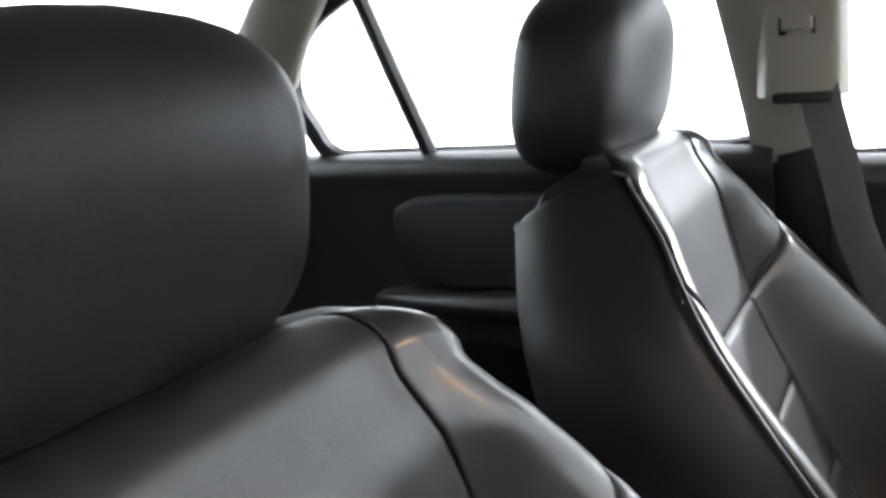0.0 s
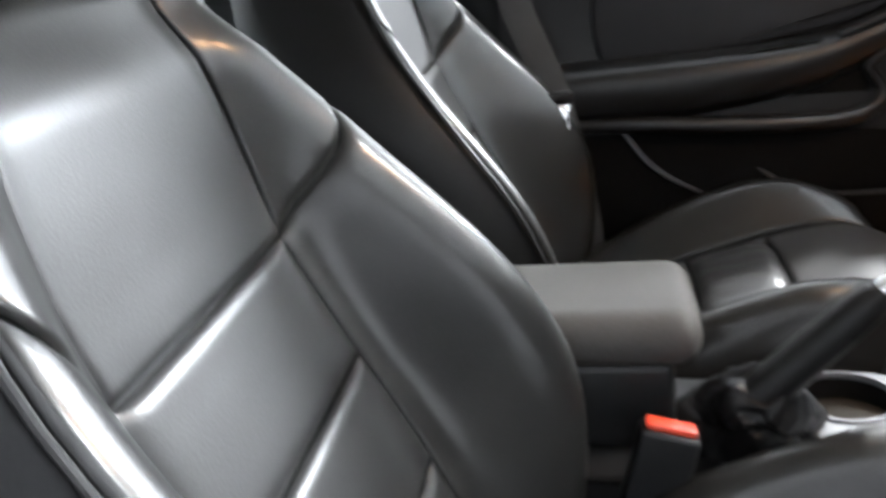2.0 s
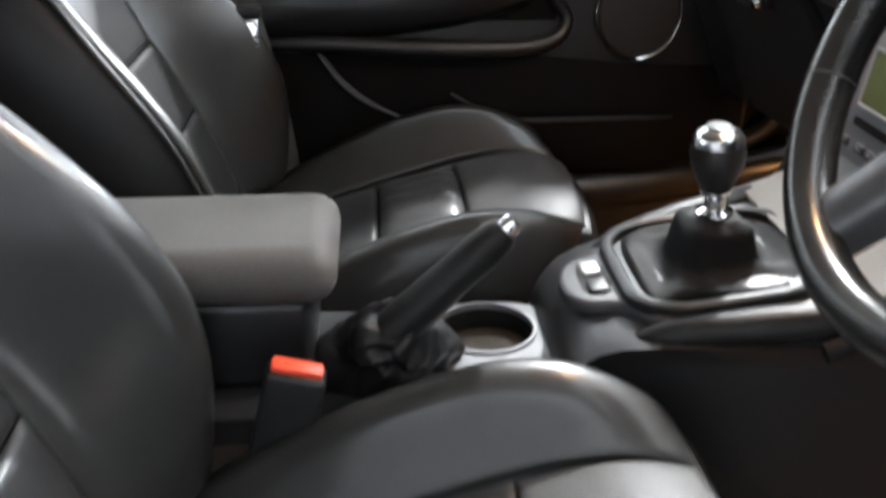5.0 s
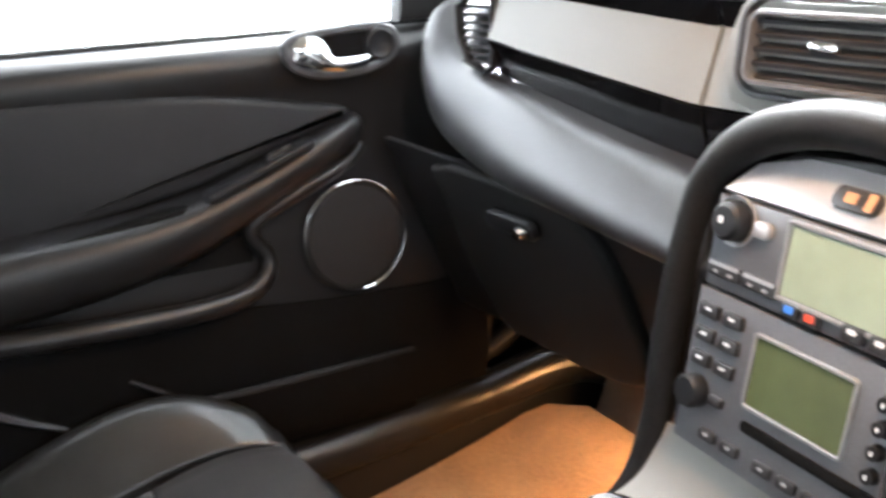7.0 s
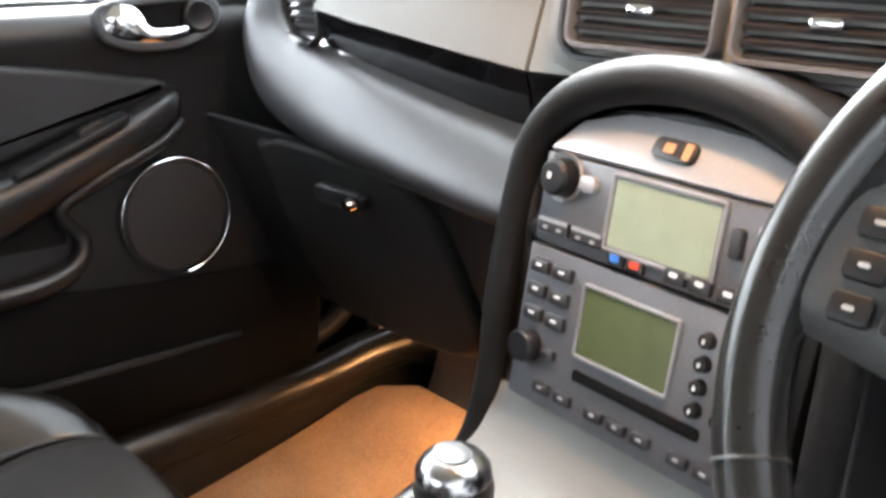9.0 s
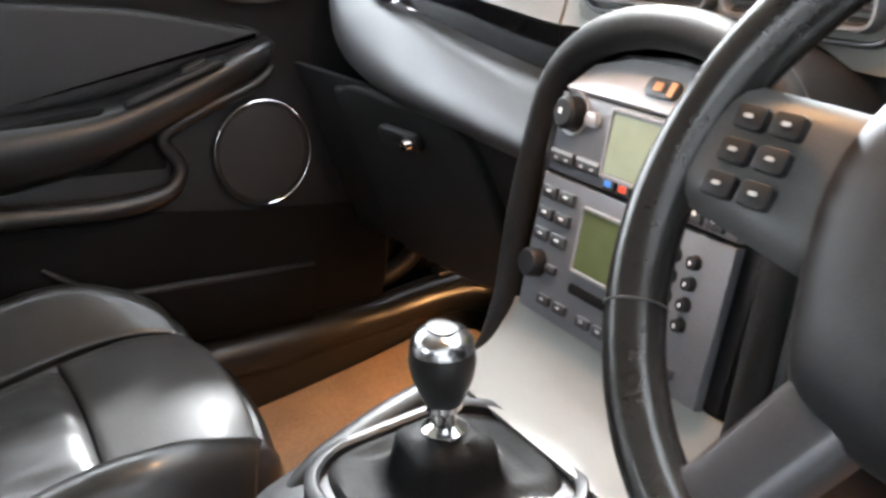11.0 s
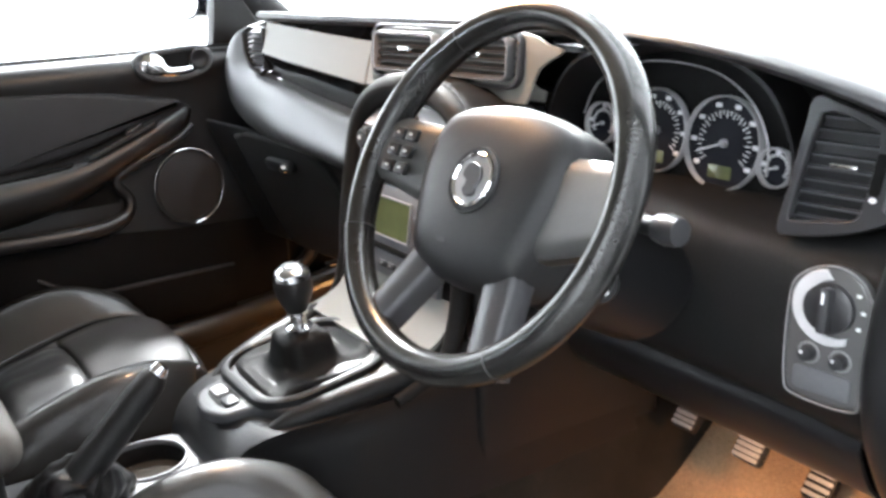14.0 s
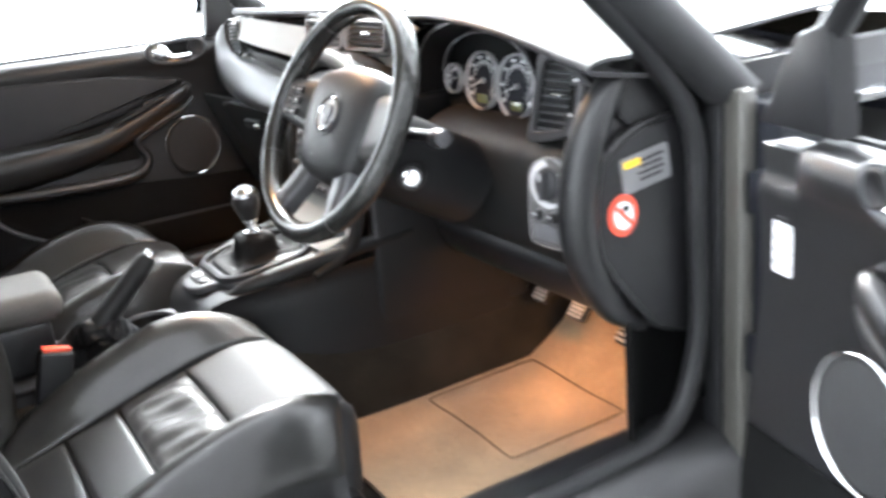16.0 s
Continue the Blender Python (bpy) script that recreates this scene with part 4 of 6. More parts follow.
part("pad_lip", tube([fascia(x, 3.0) + Vector((0, -0.002, 0.004)) for x in (-0.50, -0.42, -0.34, -0.26, -0.18, -0.10, -0.02, 0.06, 0.135)], 0.008, 3, 10), DASH_PAD, dash)


def vent(name, m, outline, slats, x0, x1, z0, z1, parent, mat=PLASTIC, tilt=20, tab=True):
    """An air vent: a frame, a dark throat, and slats across it."""
    v = part(name, ring(outline, -0.005, 0.012, m), mat, parent)
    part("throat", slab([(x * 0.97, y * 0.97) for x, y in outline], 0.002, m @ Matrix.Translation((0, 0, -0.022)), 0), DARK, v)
    for i in range(slats):
        z = z0 + (z1 - z0) * (i + 0.5) / slats
        b = block((x0, -0.006, -0.016), (x1, 0.006, 0.006), 0.0)
        bmesh.ops.scale(b, vec=(1, 0.28, 1), verts=b.verts)
        bmesh.ops.transform(b, matrix=m @ Matrix.Translation((0, z, 0)) @ Matrix.Rotation(radians(tilt), 4, "X"), verts=b.verts)
        part("slat", b, BUTTON if tab else GREY_SATIN, v, smooth=False)
    if tab:
        part("thumb_tab", slab(round_rect(0.022, 0.008, 0.003), 0.006, m @ Matrix.Translation(((x0 + x1) / 2, 0.004, 0.004)), 0.002), CHROME, v, "small chrome tab")
    return v


# passenger vent, two centre vents, driver's vent
n_face = (0, -1, 0.10)
pv = [(x * 0.72, y * 0.95) for x, y in [(-0.032, 0.028), (-0.014, 0.038), (0.024, 0.037), (0.028, -0.034), (0.018, -0.040), (-0.008, -0.032), (-0.027, -0.006)]]
vent("passenger_vent", at((-0.500, 0.322, 0.948), (0.25, -1, 0.08)), pv, 8, -0.019, 0.019, -0.033, 0.033, dash, PLASTIC, tab=False)
cv = round_rect(0.125, 0.056, 0.012)
vent("centre_vent", at((-0.073, 0.292, 0.967), n_face), cv, 5, -0.058, 0.058, -0.026, 0.026, dash, VENT_FRAME)
vent("centre_vent", at((0.062, 0.292, 0.967), n_face), cv, 5, -0.058, 0.058, -0.026, 0.026, dash, VENT_FRAME)
part("vent_surround", ring(round_rect(0.275, 0.066, 0.016), 0.005, 0.008, at((-0.006, 0.296, 0.967), n_face)), SPOKE, dash, "dark surround of the centre vents")
part("vent_panel", slab([(-0.150, 0.028), (-0.10, 0.032), (0.10, 0.033), (0.150, 0.030), (0.175, 0.020), (0.200, 0.012), (0.165, -0.010), (0.150, -0.046), (0.140, -0.056), (0.08, -0.052), (-0.06, -0.046), (-0.150, -0.044)], 0.004, at((-0.006, 0.302, 0.967), n_face), 0.0015, 2, 3), CHAMPAGNE, dash, "champagne panel round the vents")
XF[0] = Matrix.Translation((-0.018, 0.022, 0))
dv = [(-0.046, 0.0655), (-0.025, 0.0622), (0.010, 0.0507), (0.0426, 0.0339), (0.0614, 0.0206), (0.0662, 0.0035), (0.0532, -0.0211), (0.0238, -0.0423), (-0.0137, -0.0561), (-0.0493, -0.0625), (-0.0665, -0.060), (-0.0605, -0.0196), (-0.0521, 0.0349)]
dvm = at((0.600, 0.258, 0.893), (0.12, -1, 0.12))


def smooth_line(pts, n=4):
    return [(p.x, p.y) for p in catmull([(x, y, 0) for x, y in pts], n, True)]


dline = smooth_line(dv)
main_hole = smooth_line([(-0.0331, 0.0545), (-0.0194, 0.0547), (0.0111, 0.044), (0.0193, 0.0358), (0.0167, 0.0057), (0.012, -0.0277), (0.0042, -0.0409), (-0.026, -0.0475), (-0.0536, -0.0508), (-0.0585, -0.0441), (-0.0507, 0.0062), (-0.041, 0.0479)])
side_hole = smooth_line([(0.0443, 0.0229), (0.0545, 0.022), (0.0612, 0.0072), (0.0556, -0.0071), (0.0436, -0.018), (0.0407, -0.0139), (0.0425, 0.0046)])


def pierced(outline, holes, depth, m):
    """A plate of an outline with holes cut through it."""
    cv = bpy.data.curves.new("plate_line", "CURVE")
    cv.dimensions = "2D"
    cv.fill_mode = "BOTH"
    cv.extrude = depth / 2 - 0.0015
    cv.bevel_depth = 0.0015
    cv.bevel_resolution = 1
    for line in [outline] + holes:
        sp = cv.splines.new("POLY")
        sp.points.add(len(line) - 1)
        for q_, (x, y) in zip(sp.points, line):
            q_.co = (x, y, 0, 1)
        sp.use_cyclic_u = True
    ob = bpy.data.objects.new("plate_line", cv)
    me = ob.to_mesh()
    bm = bmesh.new()
    bm.from_mesh(me)
    ob.to_mesh_clear()
    bpy.data.objects.remove(ob)
    bpy.data.curves.remove(cv)
    bmesh.ops.transform(bm, matrix=m, verts=bm.verts)
    return bm


def span(line, y):
    """Where a level line enters and leaves an outline."""
    xs_ = [a[0] + (b[0] - a[0]) * (y - a[1]) / (b[1] - a[1]) for a, b in zip(line, line[1:] + line[:1]) if (a[1] - y) * (b[1] - y) < 0]
    return (min(xs_), max(xs_)) if len(xs_) > 1 else None


dvent = part("driver_vent", pierced(dline, [main_hole, side_hole], 0.012, dvm @ Matrix.Translation((0, 0, 0.006))), SPOKE, dash, "dark framed air vent", smooth=False)
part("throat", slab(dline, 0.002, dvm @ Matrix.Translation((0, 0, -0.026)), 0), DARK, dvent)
for hole, count in ((main_hole, 9), (side_hole, 4)):
    lo, hi = min(p[1] for p in hole), max(p[1] for p in hole)
    for i in range(count):
        z = lo + (hi - lo) * (i + 0.5) / count
        ends = span(hole, z)
        if ends:
            b = block((ends[0] - 0.004, -0.0011, -0.016), (ends[1] + 0.004, 0.0011, 0.004), 0.0)
            bmesh.ops.transform(b, matrix=dvm @ Matrix.Translation((0, z, 0)) @ Matrix.Rotation(radians(14), 4, "X"), verts=b.verts)
            part("slat", b, GREY_SATIN, dvent, smooth=False)
part("thumb_tab", slab(round_rect(0.026, 0.005, 0.002), 0.005, dvm @ Matrix.Translation((-0.013, 0.006, 0.004)), 0.002), CHROME, dvent, "small chrome tab")
part("slider_slot", slab(round_rect(0.010, 0.038, 0.003), 0.001, dvm @ Matrix.Translation((0.0216, 0.004, 0.012)) @ Matrix.Rotation(radians(-6), 4, "Z"), 0), DARK, dvent)
part("slider_knob", slab(round_rect(0.0075, 0.054, 0.003), 0.006, dvm @ Matrix.Translation((0.0375, -0.001, 0.010)) @ Matrix.Rotation(radians(-9), 4, "Z"), 0.002), GREY, dvent)
for x, y in ((0.029, 0.0301), (0.0199, -0.019)):
    part("slider_mark", slab(ellipse(0.0036, 0.0026, 14), 0.0010, dvm @ Matrix.Translation((x, y, 0.0122)), 0), WHITE_MARK, dvent)
# the pod that carries the vent, and the gloss panel that runs on to the instruments
part("vent_pod", slab([(x * 1.08, y * 1.06) for x, y in dline], 0.090, dvm @ Matrix.Translation((0, 0, -0.092)), 0.006, 3), PLASTIC, dash)

# instrument cluster behind the wheel
XF[0] = Matrix.Translation((-0.034, 0, -0.003))
ic = part("instrument_panel", slab([(-0.165, -0.055), (0.125, -0.055), (0.14, -0.02), (0.13, 0.04), (0.07, 0.075), (-0.02, 0.085), (-0.10, 0.07), (-0.16, 0.02)], 0.004, at((0.355, 0.342, 0.895), (0, -1, 0.12)), 0.001, 1, 4), DARK, dash, "black instrument panel face")
part("binnacle_back", slab([(0.17, 0.80), (0.55, 0.80), (0.55, 0.94), (0.50, 0.985), (0.38, 1.0), (0.25, 0.995), (0.17, 0.93)], 0.004, Matrix(((1, 0, 0, 0), (0, 0, -1, 0.352), (0, 1, 0, 0), (0, 0, 0, 1))), 0), DARK, dash)
part("binnacle_hood", sheet([[(x, y, z + 0.012 * k) for x, z in ((0.176, 0.83), (0.180, 0.90), (0.225, 0.958), (0.32, 0.985), (0.42, 0.985), (0.50, 0.958), (0.540, 0.90), (0.542, 0.83))] for k, y in ((0, 0.352), (0.5, 0.31), (1, 0.285))], 3, 5, 0.004), PLASTIC, dash)
part("binnacle_trim", tube([(x, 0.322, z) for x, z in ((0.205, 0.90), (0.235, 0.945), (0.31, 0.972), (0.40, 0.970), (0.455, 0.945), (0.482, 0.905), (0.484, 0.865))], 0.0012, 6, 6), SILVER, dash, "thin silver arc over the dials")
for gx, gz, r, nm in ((0.417, 0.889, 0.052, "speedometer"), (0.318, 0.891, 0.049, "rev_counter"), (0.226, 0.888, 0.026, "fuel_gauge"), (0.487, 0.873, 0.021, "temperature_gauge")):
    gm = at((gx, 0.3365, gz), (0, -1, 0.12))
    g = part(nm, lathe([(r + 0.0005, 0.0), (r + 0.0005, 0.009), (r - 0.0006, 0.0102), (r - 0.0015, 0.008), (r - 0.0018, 0.001)], gm, 48), BEZEL, ic, "round dial with a silver bezel")
    part("dial_face", slab(ellipse(r * 0.965, r * 0.965), 0.002, gm, 0), DIAL, g)
    marks = bmesh.new()
    for i in range(29):
        a = radians(215 - 250 * i / 28)
        b = block((r * (0.60 if i % 2 else 0.54), -0.0006, 0.0022), (r * 0.70, 0.0006, 0.0032), 0)
        bmesh.ops.transform(b, matrix=gm @ Matrix.Rotation(a, 4, "Z"), verts=b.verts)
        marks = merged(marks, b)
    tagged(part("dial_scale", marks, WHITE_MARK, g, smooth=False), "fine white tick marks", kind="stuff")
    for i in range(8 if r > 0.04 else 3):
        a = radians(215 - 250 * (i + (0 if r > 0.04 else 0.5)) / (7 if r > 0.04 else 3))
        part("numeral_bar", slab(round_rect(0.0080 if r > 0.04 else 0.006, 0.0050, 0.001), 0.0008, gm @ Matrix.Translation((r * 0.82 * math.cos(a), r * 0.82 * math.sin(a), 0.0022)), 0), WHITE_MARK, g, smooth=False)
    ndl = block((-r * 0.1, -0.0009, 0.004), (r * 0.72, 0.0009, 0.0055), 0)
    bmesh.ops.transform(ndl, matrix=gm @ Matrix.Rotation(radians(200), 4, "Z"), verts=ndl.verts)
    part("needle", ndl, WHITE_MARK, g, smooth=False)
    part("needle_cap", lathe([(0, 0.008), (r * 0.08, 0.007), (r * 0.1, 0.002)], gm, 16), SILVER, g)
    if r > 0.04:
        part("display_window", slab(round_rect(0.032, 0.015, 0.002), 0.003, gm @ Matrix.Translation((-0.002, -r * 0.62, 0)), 0.0005), LCD_DARK, g)

XF[0] = Matrix.Translation((-0.018, 0.022, 0))
# driver's half: side roll, knee panel, end cap
rows = []
for x in (0.22, 0.30, 0.42, 0.53, 0.62, 0.675):
    e = max(0.0, (x - 0.53) / 0.145)
    rows.append([(x, y - 0.012 * e, z) for y, z in ((0.345, 0.843), (0.29, 0.838), (0.245, 0.822), (0.225, 0.79), (0.225, 0.72), (0.235, 0.67), (0.26, 0.640), (0.33, 0.59), (0.40, 0.575))])
part("knee_panel", sheet(rows, 5, 4, 0.006), COWL, dash)
part("lower_knee_panel", sheet([[(x, y, z) for y, z in ((0.262, 0.640), (0.258, 0.622), (0.29, 0.570), (0.36, 0.535), (0.45, 0.53))] for x in (0.20, 0.35, 0.50, 0.63)], 4, 4, 0.005), PLASTIC, dash)
part("side_roll", tube([(0.672, 0.32, 0.955), (0.690, 0.262, 0.925), (0.694, 0.222, 0.87), (0.690, 0.205, 0.81), (0.688, 0.198, 0.74), (0.686, 0.215, 0.67), (0.682, 0.258, 0.60), (0.674, 0.320, 0.555)], [0.012, 0.020, 0.026, 0.028, 0.028, 0.026, 0.022, 0.012], 6, 16), SOFT, dash)
cap = part("end_cap", slab([(0.345, 0.862), (0.40, 0.865), (0.42, 0.56), (0.335, 0.552), (0.297, 0.590), (0.246, 0.655), (0.208, 0.712), (0.200, 0.750), (0.216, 0.798), (0.254, 0.840), (0.298, 0.858)], 0.012, Matrix(((0, 0, 1, 0.690), (1, 0, 0, 0), (0, 1, 0, 0), (0, 0, 0, 1))), 0.005, 3, 4), PLASTIC, dash)
part("dash_side", slab([(0.285, 0.862), (0.42, 0.862), (0.43, 0.90), (0.40, 0.945), (0.34, 0.958), (0.30, 0.950), (0.272, 0.915)], 0.012, Matrix(((0, 0, 1, 0.684), (1, 0, 0, 0), (0, 1, 0, 0), (0, 0, 0, 1))), 0.004, 3, 3), PLASTIC, dash)
part("dash_end", slab([(0.215, 0.70), (0.225, 0.82), (0.27, 0.90), (0.42, 0.90), (0.42, 0.55), (0.33, 0.55), (0.26, 0.60)], 0.010, Matrix(((0, 0, 1, 0.676), (1, 0, 0, 0), (0, 1, 0, 0), (0, 0, 0, 1))), 0.003, 2, 3), SOFT, dash)
part("cap_edge", tube([(0.700, y, z) for y, z in ((0.375, 0.868), (0.330, 0.866), (0.292, 0.858), (0.252, 0.838), (0.216, 0.797), (0.201, 0.750), (0.209, 0.712), (0.246, 0.656), (0.297, 0.592), (0.332, 0.556))], [0.003, 0.005, 0.006, 0.007, 0.007, 0.007, 0.007, 0.006, 0.005, 0.003], 5, 10), SOFT, cap, "smooth raised edge")
em = Matrix(((0, 0, 1, 0.703), (1, 0, 0, 0), (0, 1, 0, 0), (0, 0, 0, 1)))
st = part("warning_sticker", slab(ellipse(0.026, 0.030), 0.0012, em @ Matrix.Translation((0.265, 0.742, 0)), 0), RED, cap, "round red warning sticker", smooth=False)
part("sticker_field", slab(ellipse(0.017, 0.020), 0.0012, em @ Matrix.Translation((0.265, 0.742, 0.0014)), 0), WHITE_MARK, st, smooth=False)
part("sticker_bar", slab(round_rect(0.038, 0.006, 0.002), 0.0012, em @ Matrix.Translation((0.265, 0.742, 0.0028)) @ Matrix.Rotation(radians(-45), 4, "Z"), 0), RED, st, smooth=False)
part("sticker_spot", slab(ellipse(0.006, 0.005, 16), 0.0012, em @ Matrix.Translation((0.268, 0.752, 0.0028)), 0), PLASTIC, st, smooth=False)
lb = part("airbag_label", slab(round_rect(0.088, 0.052, 0.006), 0.001, em @ Matrix.Translation((0.308, 0.800, 0)) @ Matrix.Rotation(radians(8), 4, "Z"), 0), LABEL, cap, "grey printed label", smooth=False)
part("label_band", slab(round_rect(0.030, 0.010, 0.002), 0.001, em @ Matrix.Translation((0.283, 0.812, 0.0012)) @ Matrix.Rotation(radians(8), 4, "Z"), 0), YELLOW, lb, smooth=False)

for k in range(4):
    part("label_bar", slab(round_rect(0.046 - 0.006 * (k % 2), 0.0035, 0.001), 0.001, em @ Matrix.Translation((0.317, 0.816 - 0.009 * k, 0.0012)) @ Matrix.Rotation(radians(8), 4, "Z"), 0), PLASTIC, lb, smooth=False)

# headlamp switch panel
lm = at((0.616, 0.214, 0.760), (0.10, -1, 0.06)) @ Matrix.Diagonal((1.08, 1.05, 1, 1))
lamp_line = [(-0.036, 0.02), (-0.028, 0.045), (0.0, 0.058), (0.026, 0.048), (0.036, 0.02), (0.034, -0.05), (0.024, -0.064), (-0.022, -0.064), (-0.034, -0.05)]
lp = part("lamp_panel", slab(lamp_line, 0.012, lm, 0.004, 3, 4), SATIN, dash, "grey headlamp switch panel")
km = lm @ Matrix.Translation((0, 0.022, 0))
# only the reflecting arc of the knob's silver ring, shaped as a bright crescent
crescent = [(0.0335 * math.cos(a), 0.0335 * math.sin(a)) for a in [radians(100 + 200 * i / 24) for i in range(25)]] + [(0.005 + 0.0255 * math.cos(a), 0.0255 * math.sin(a)) for a in [radians(300 - 200 * i / 24) for i in range(25)]]
part("lamp_knob_glint", slab(crescent, 0.002, km @ Matrix.Translation((0, 0, 0.0115)), 0.0006, 1), BEZEL, lp, "bright crescent for the glint on the silver knob ring")
part("lamp_panel_edge", ring([(p.x, p.y) for p in catmull([(x, y, 0) for x, y in lamp_line], 4, True)], -0.0016, 0.002, lm @ Matrix.Translation((0, 0, 0.0105))), LIGHT_GREY, lp)
knob = part("lamp_knob", lathe([(0.0, 0.019), (0.018, 0.019), (0.0215, 0.017), (0.0225, 0.010)], km, 32), BUTTON, lp)
part("knob_ridge", slab(round_rect(0.010, 0.040, 0.004), 0.011, km @ Matrix.Translation((0.001, 0, 0.018)), 0.003), SPOKE, knob)
part("knob_mark", slab(round_rect(0.0022, 0.010, 0.0008), 0.0006, km @ Matrix.Translation((0.001, 0.012, 0.0291)), 0), WHITE_MARK, knob, smooth=False)
for a in (35, 5, -25):
    part("switch_mark", slab(round_rect(0.004, 0.003, 0.001), 0.0006, km @ Matrix.Translation((0.0285 * math.cos(radians(a)), 0.0285 * math.sin(radians(a)), 0.0121)), 0), WHITE_MARK, lp, smooth=False)
for x in (-0.014, 0.014):
    sk = part("small_knob", lathe([(0, 0.022), (0.006, 0.021), (0.007, 0.017), (0.007, 0.01)], lm @ Matrix.Translation((x, -0.022, 0)), 18), BUTTON, lp)
    part("knob_ring", lathe([(0.0078, 0.0115), (0.0082, 0.0128), (0.0098, 0.0128), (0.0102, 0.0115)], lm @ Matrix.Translation((x, -0.022, 0)), 24, False), LIGHT_GREY, sk)
    part("knob_mark", slab(ellipse(0.0016, 0.0016, 12), 0.0006, lm @ Matrix.Translation((x - 0.002, -0.020, 0.0219)), 0), WHITE_MARK, sk, smooth=False)
part("panel_drawer", slab(round_rect(0.052, 0.022, 0.005), 0.003, lm @ Matrix.Translation((0, -0.046, 0.011)), 0.0015), GREY, lp)

# glovebox
XF[0] = SHEAR
gb = [(-0.53, 0.800), (-0.49, 0.808), (-0.38, 0.802), (-0.345, 0.800), (-0.312, 0.782), (-0.294, 0.745), (-0.288, 0.68), (-0.294, 0.61), (-0.35, 0.575), (-0.48, 0.575), (-0.545, 0.60), (-0.55, 0.78)]
pts = catmull([(x, z, 0) for x, z in gb], 4, True)
gmx = Matrix.Translation((0, 0.300, 0)) @ Matrix(((1, 0, 0, 0), (0, -0.42, -1, 0.335), (0, 1, 0, 0), (0, 0, 0, 1)))
lid = part("glovebox_lid", slab([(p.x, p.y) for p in pts], 0.018, gmx, 0.009, 4), COWL, dash)
part("lower_face", slab([(-0.650, 0.575), (-0.16, 0.575), (-0.14, 0.80), (-0.650, 0.815)], 0.010, gmx @ Matrix.Translation((0, 0, -0.006)), 0.004), PLASTIC, dash)
hb = at((-0.410, 0.292, 0.762), (0, -1, -0.3))
part("glovebox_handle", slab(round_rect(0.075, 0.022, 0.008), 0.010, hb, 0.004), PLASTIC, lid)
part("glovebox_lock", lathe([(0, 0.018), (0.006, 0.017), (0.0075, 0.010)], hb @ Matrix.Translation((0.022, 0, 0)), 18), CHROME, lid, "chrome lock button")
part("under_dash", sheet([[(x, y, z) for y, z in ((0.43, 0.585), (0.48, 0.590), (0.62, 0.62), (0.80, 0.66))] for x in (-0.64, -0.3, 0.0, 0.3, 0.64)], 2, 3, 0.006), PLASTIC, dash)

# ---- centre stack ----
XF[0] = Matrix.Translation((0.004, -0.061, 0.001))
stack = thing("centre_stack", (0, 0.30, 0.60), "grey centre stack with radio and climate controls", "console")
sn = Vector((0, -1, 0.17)).normalized()
SM = at((0.0, 0.212, 0.795), sn)  # its face: x across, y up
HZ = SM @ Matrix.Translation((0, 0.074, 0.004)) @ Matrix.Rotation(radians(-24), 4, "X") @ Matrix.Translation((0, -0.074, -0.004))  # the top strip leans back
face = [(-0.112, -0.125), (0.112, -0.125), (0.116, 0.0), (0.112, 0.06), (0.098, 0.092), (0.06, 0.112), (0.0, 0.118), (-0.06, 0.112), (-0.098, 0.092), (-0.112, 0.06), (-0.116, 0.0)]
part("stack_body", slab([(x * 1.06, y * 1.03 - 0.004) for x, y in face], 0.10, SM @ Matrix.Translation((0, 0, -0.108)), 0.003), PLASTIC, stack)
up = part("climate_unit", slab([(-0.110, 0.004), (0.110, 0.004), (0.111, 0.072), (-0.111, 0.072)], 0.008, SM, 0.002), GREY, stack, "grey climate control panel")
topb = part("hazard_strip", slab([(-0.110, 0.074), (0.110, 0.074), (0.090, 0.100), (0.05, 0.112), (0.0, 0.116), (-0.05, 0.112), (-0.090, 0.100)], 0.008, HZ, 0.002), SILVER, stack, "silver arched strip with the hazard switch")
rad = part("radio", slab([(-0.112, -0.122), (0.112, -0.122), (0.112, 0.001), (-0.112, 0.001)], 0.009, SM, 0.002), GREY, stack, "grey radio and cassette unit")


def on_stack(name, x, y, w, h, d, mat, parent, base=0.008, r=0.002, label="", bev=0.0015, m=None):
    mat = BUTTON if mat is PLASTIC else mat
    return part(name, slab(round_rect(w, h, r), d, (m or SM) @ Matrix.Translation((x, y, base)), bev), mat, parent, label)


hz = on_stack("hazard_switch", 0.0, 0.092, 0.036, 0.016, 0.004, PLASTIC, topb, r=0.006, m=HZ)
on_stack("hazard_mark", -0.003, 0.092, 0.009, 0.007, 0.001, ORANGE, hz, 0.012, 0.001, bev=0, m=HZ)
on_stack("hazard_mark", 0.012, 0.092, 0.006, 0.012, 0.001, ORANGE, hz, 0.012, 0.001, bev=0, m=HZ)
part("display_frame", ring(round_rect(0.097, 0.057, 0.004), -0.0035, 0.004, SM @ Matrix.Translation((0.006, 0.042, 0.007))), LIGHT_GREY, up)
on_stack("display", 0.006, 0.042, 0.088, 0.048, 0.001, LCD, up, 0.0085, 0.002, "pale green lcd", 0)
part("fan_knob", lathe([(0, 0.022), (0.011, 0.022), (0.014, 0.019), (0.015, 0.008)], SM @ Matrix.Translation((-0.090, 0.056, 0)), 28), PLASTIC, up)
on_stack("knob_mark", -0.092, 0.057, 0.004, 0.005, 0.0006, WHITE_MARK, up, 0.022, 0.001, bev=0)
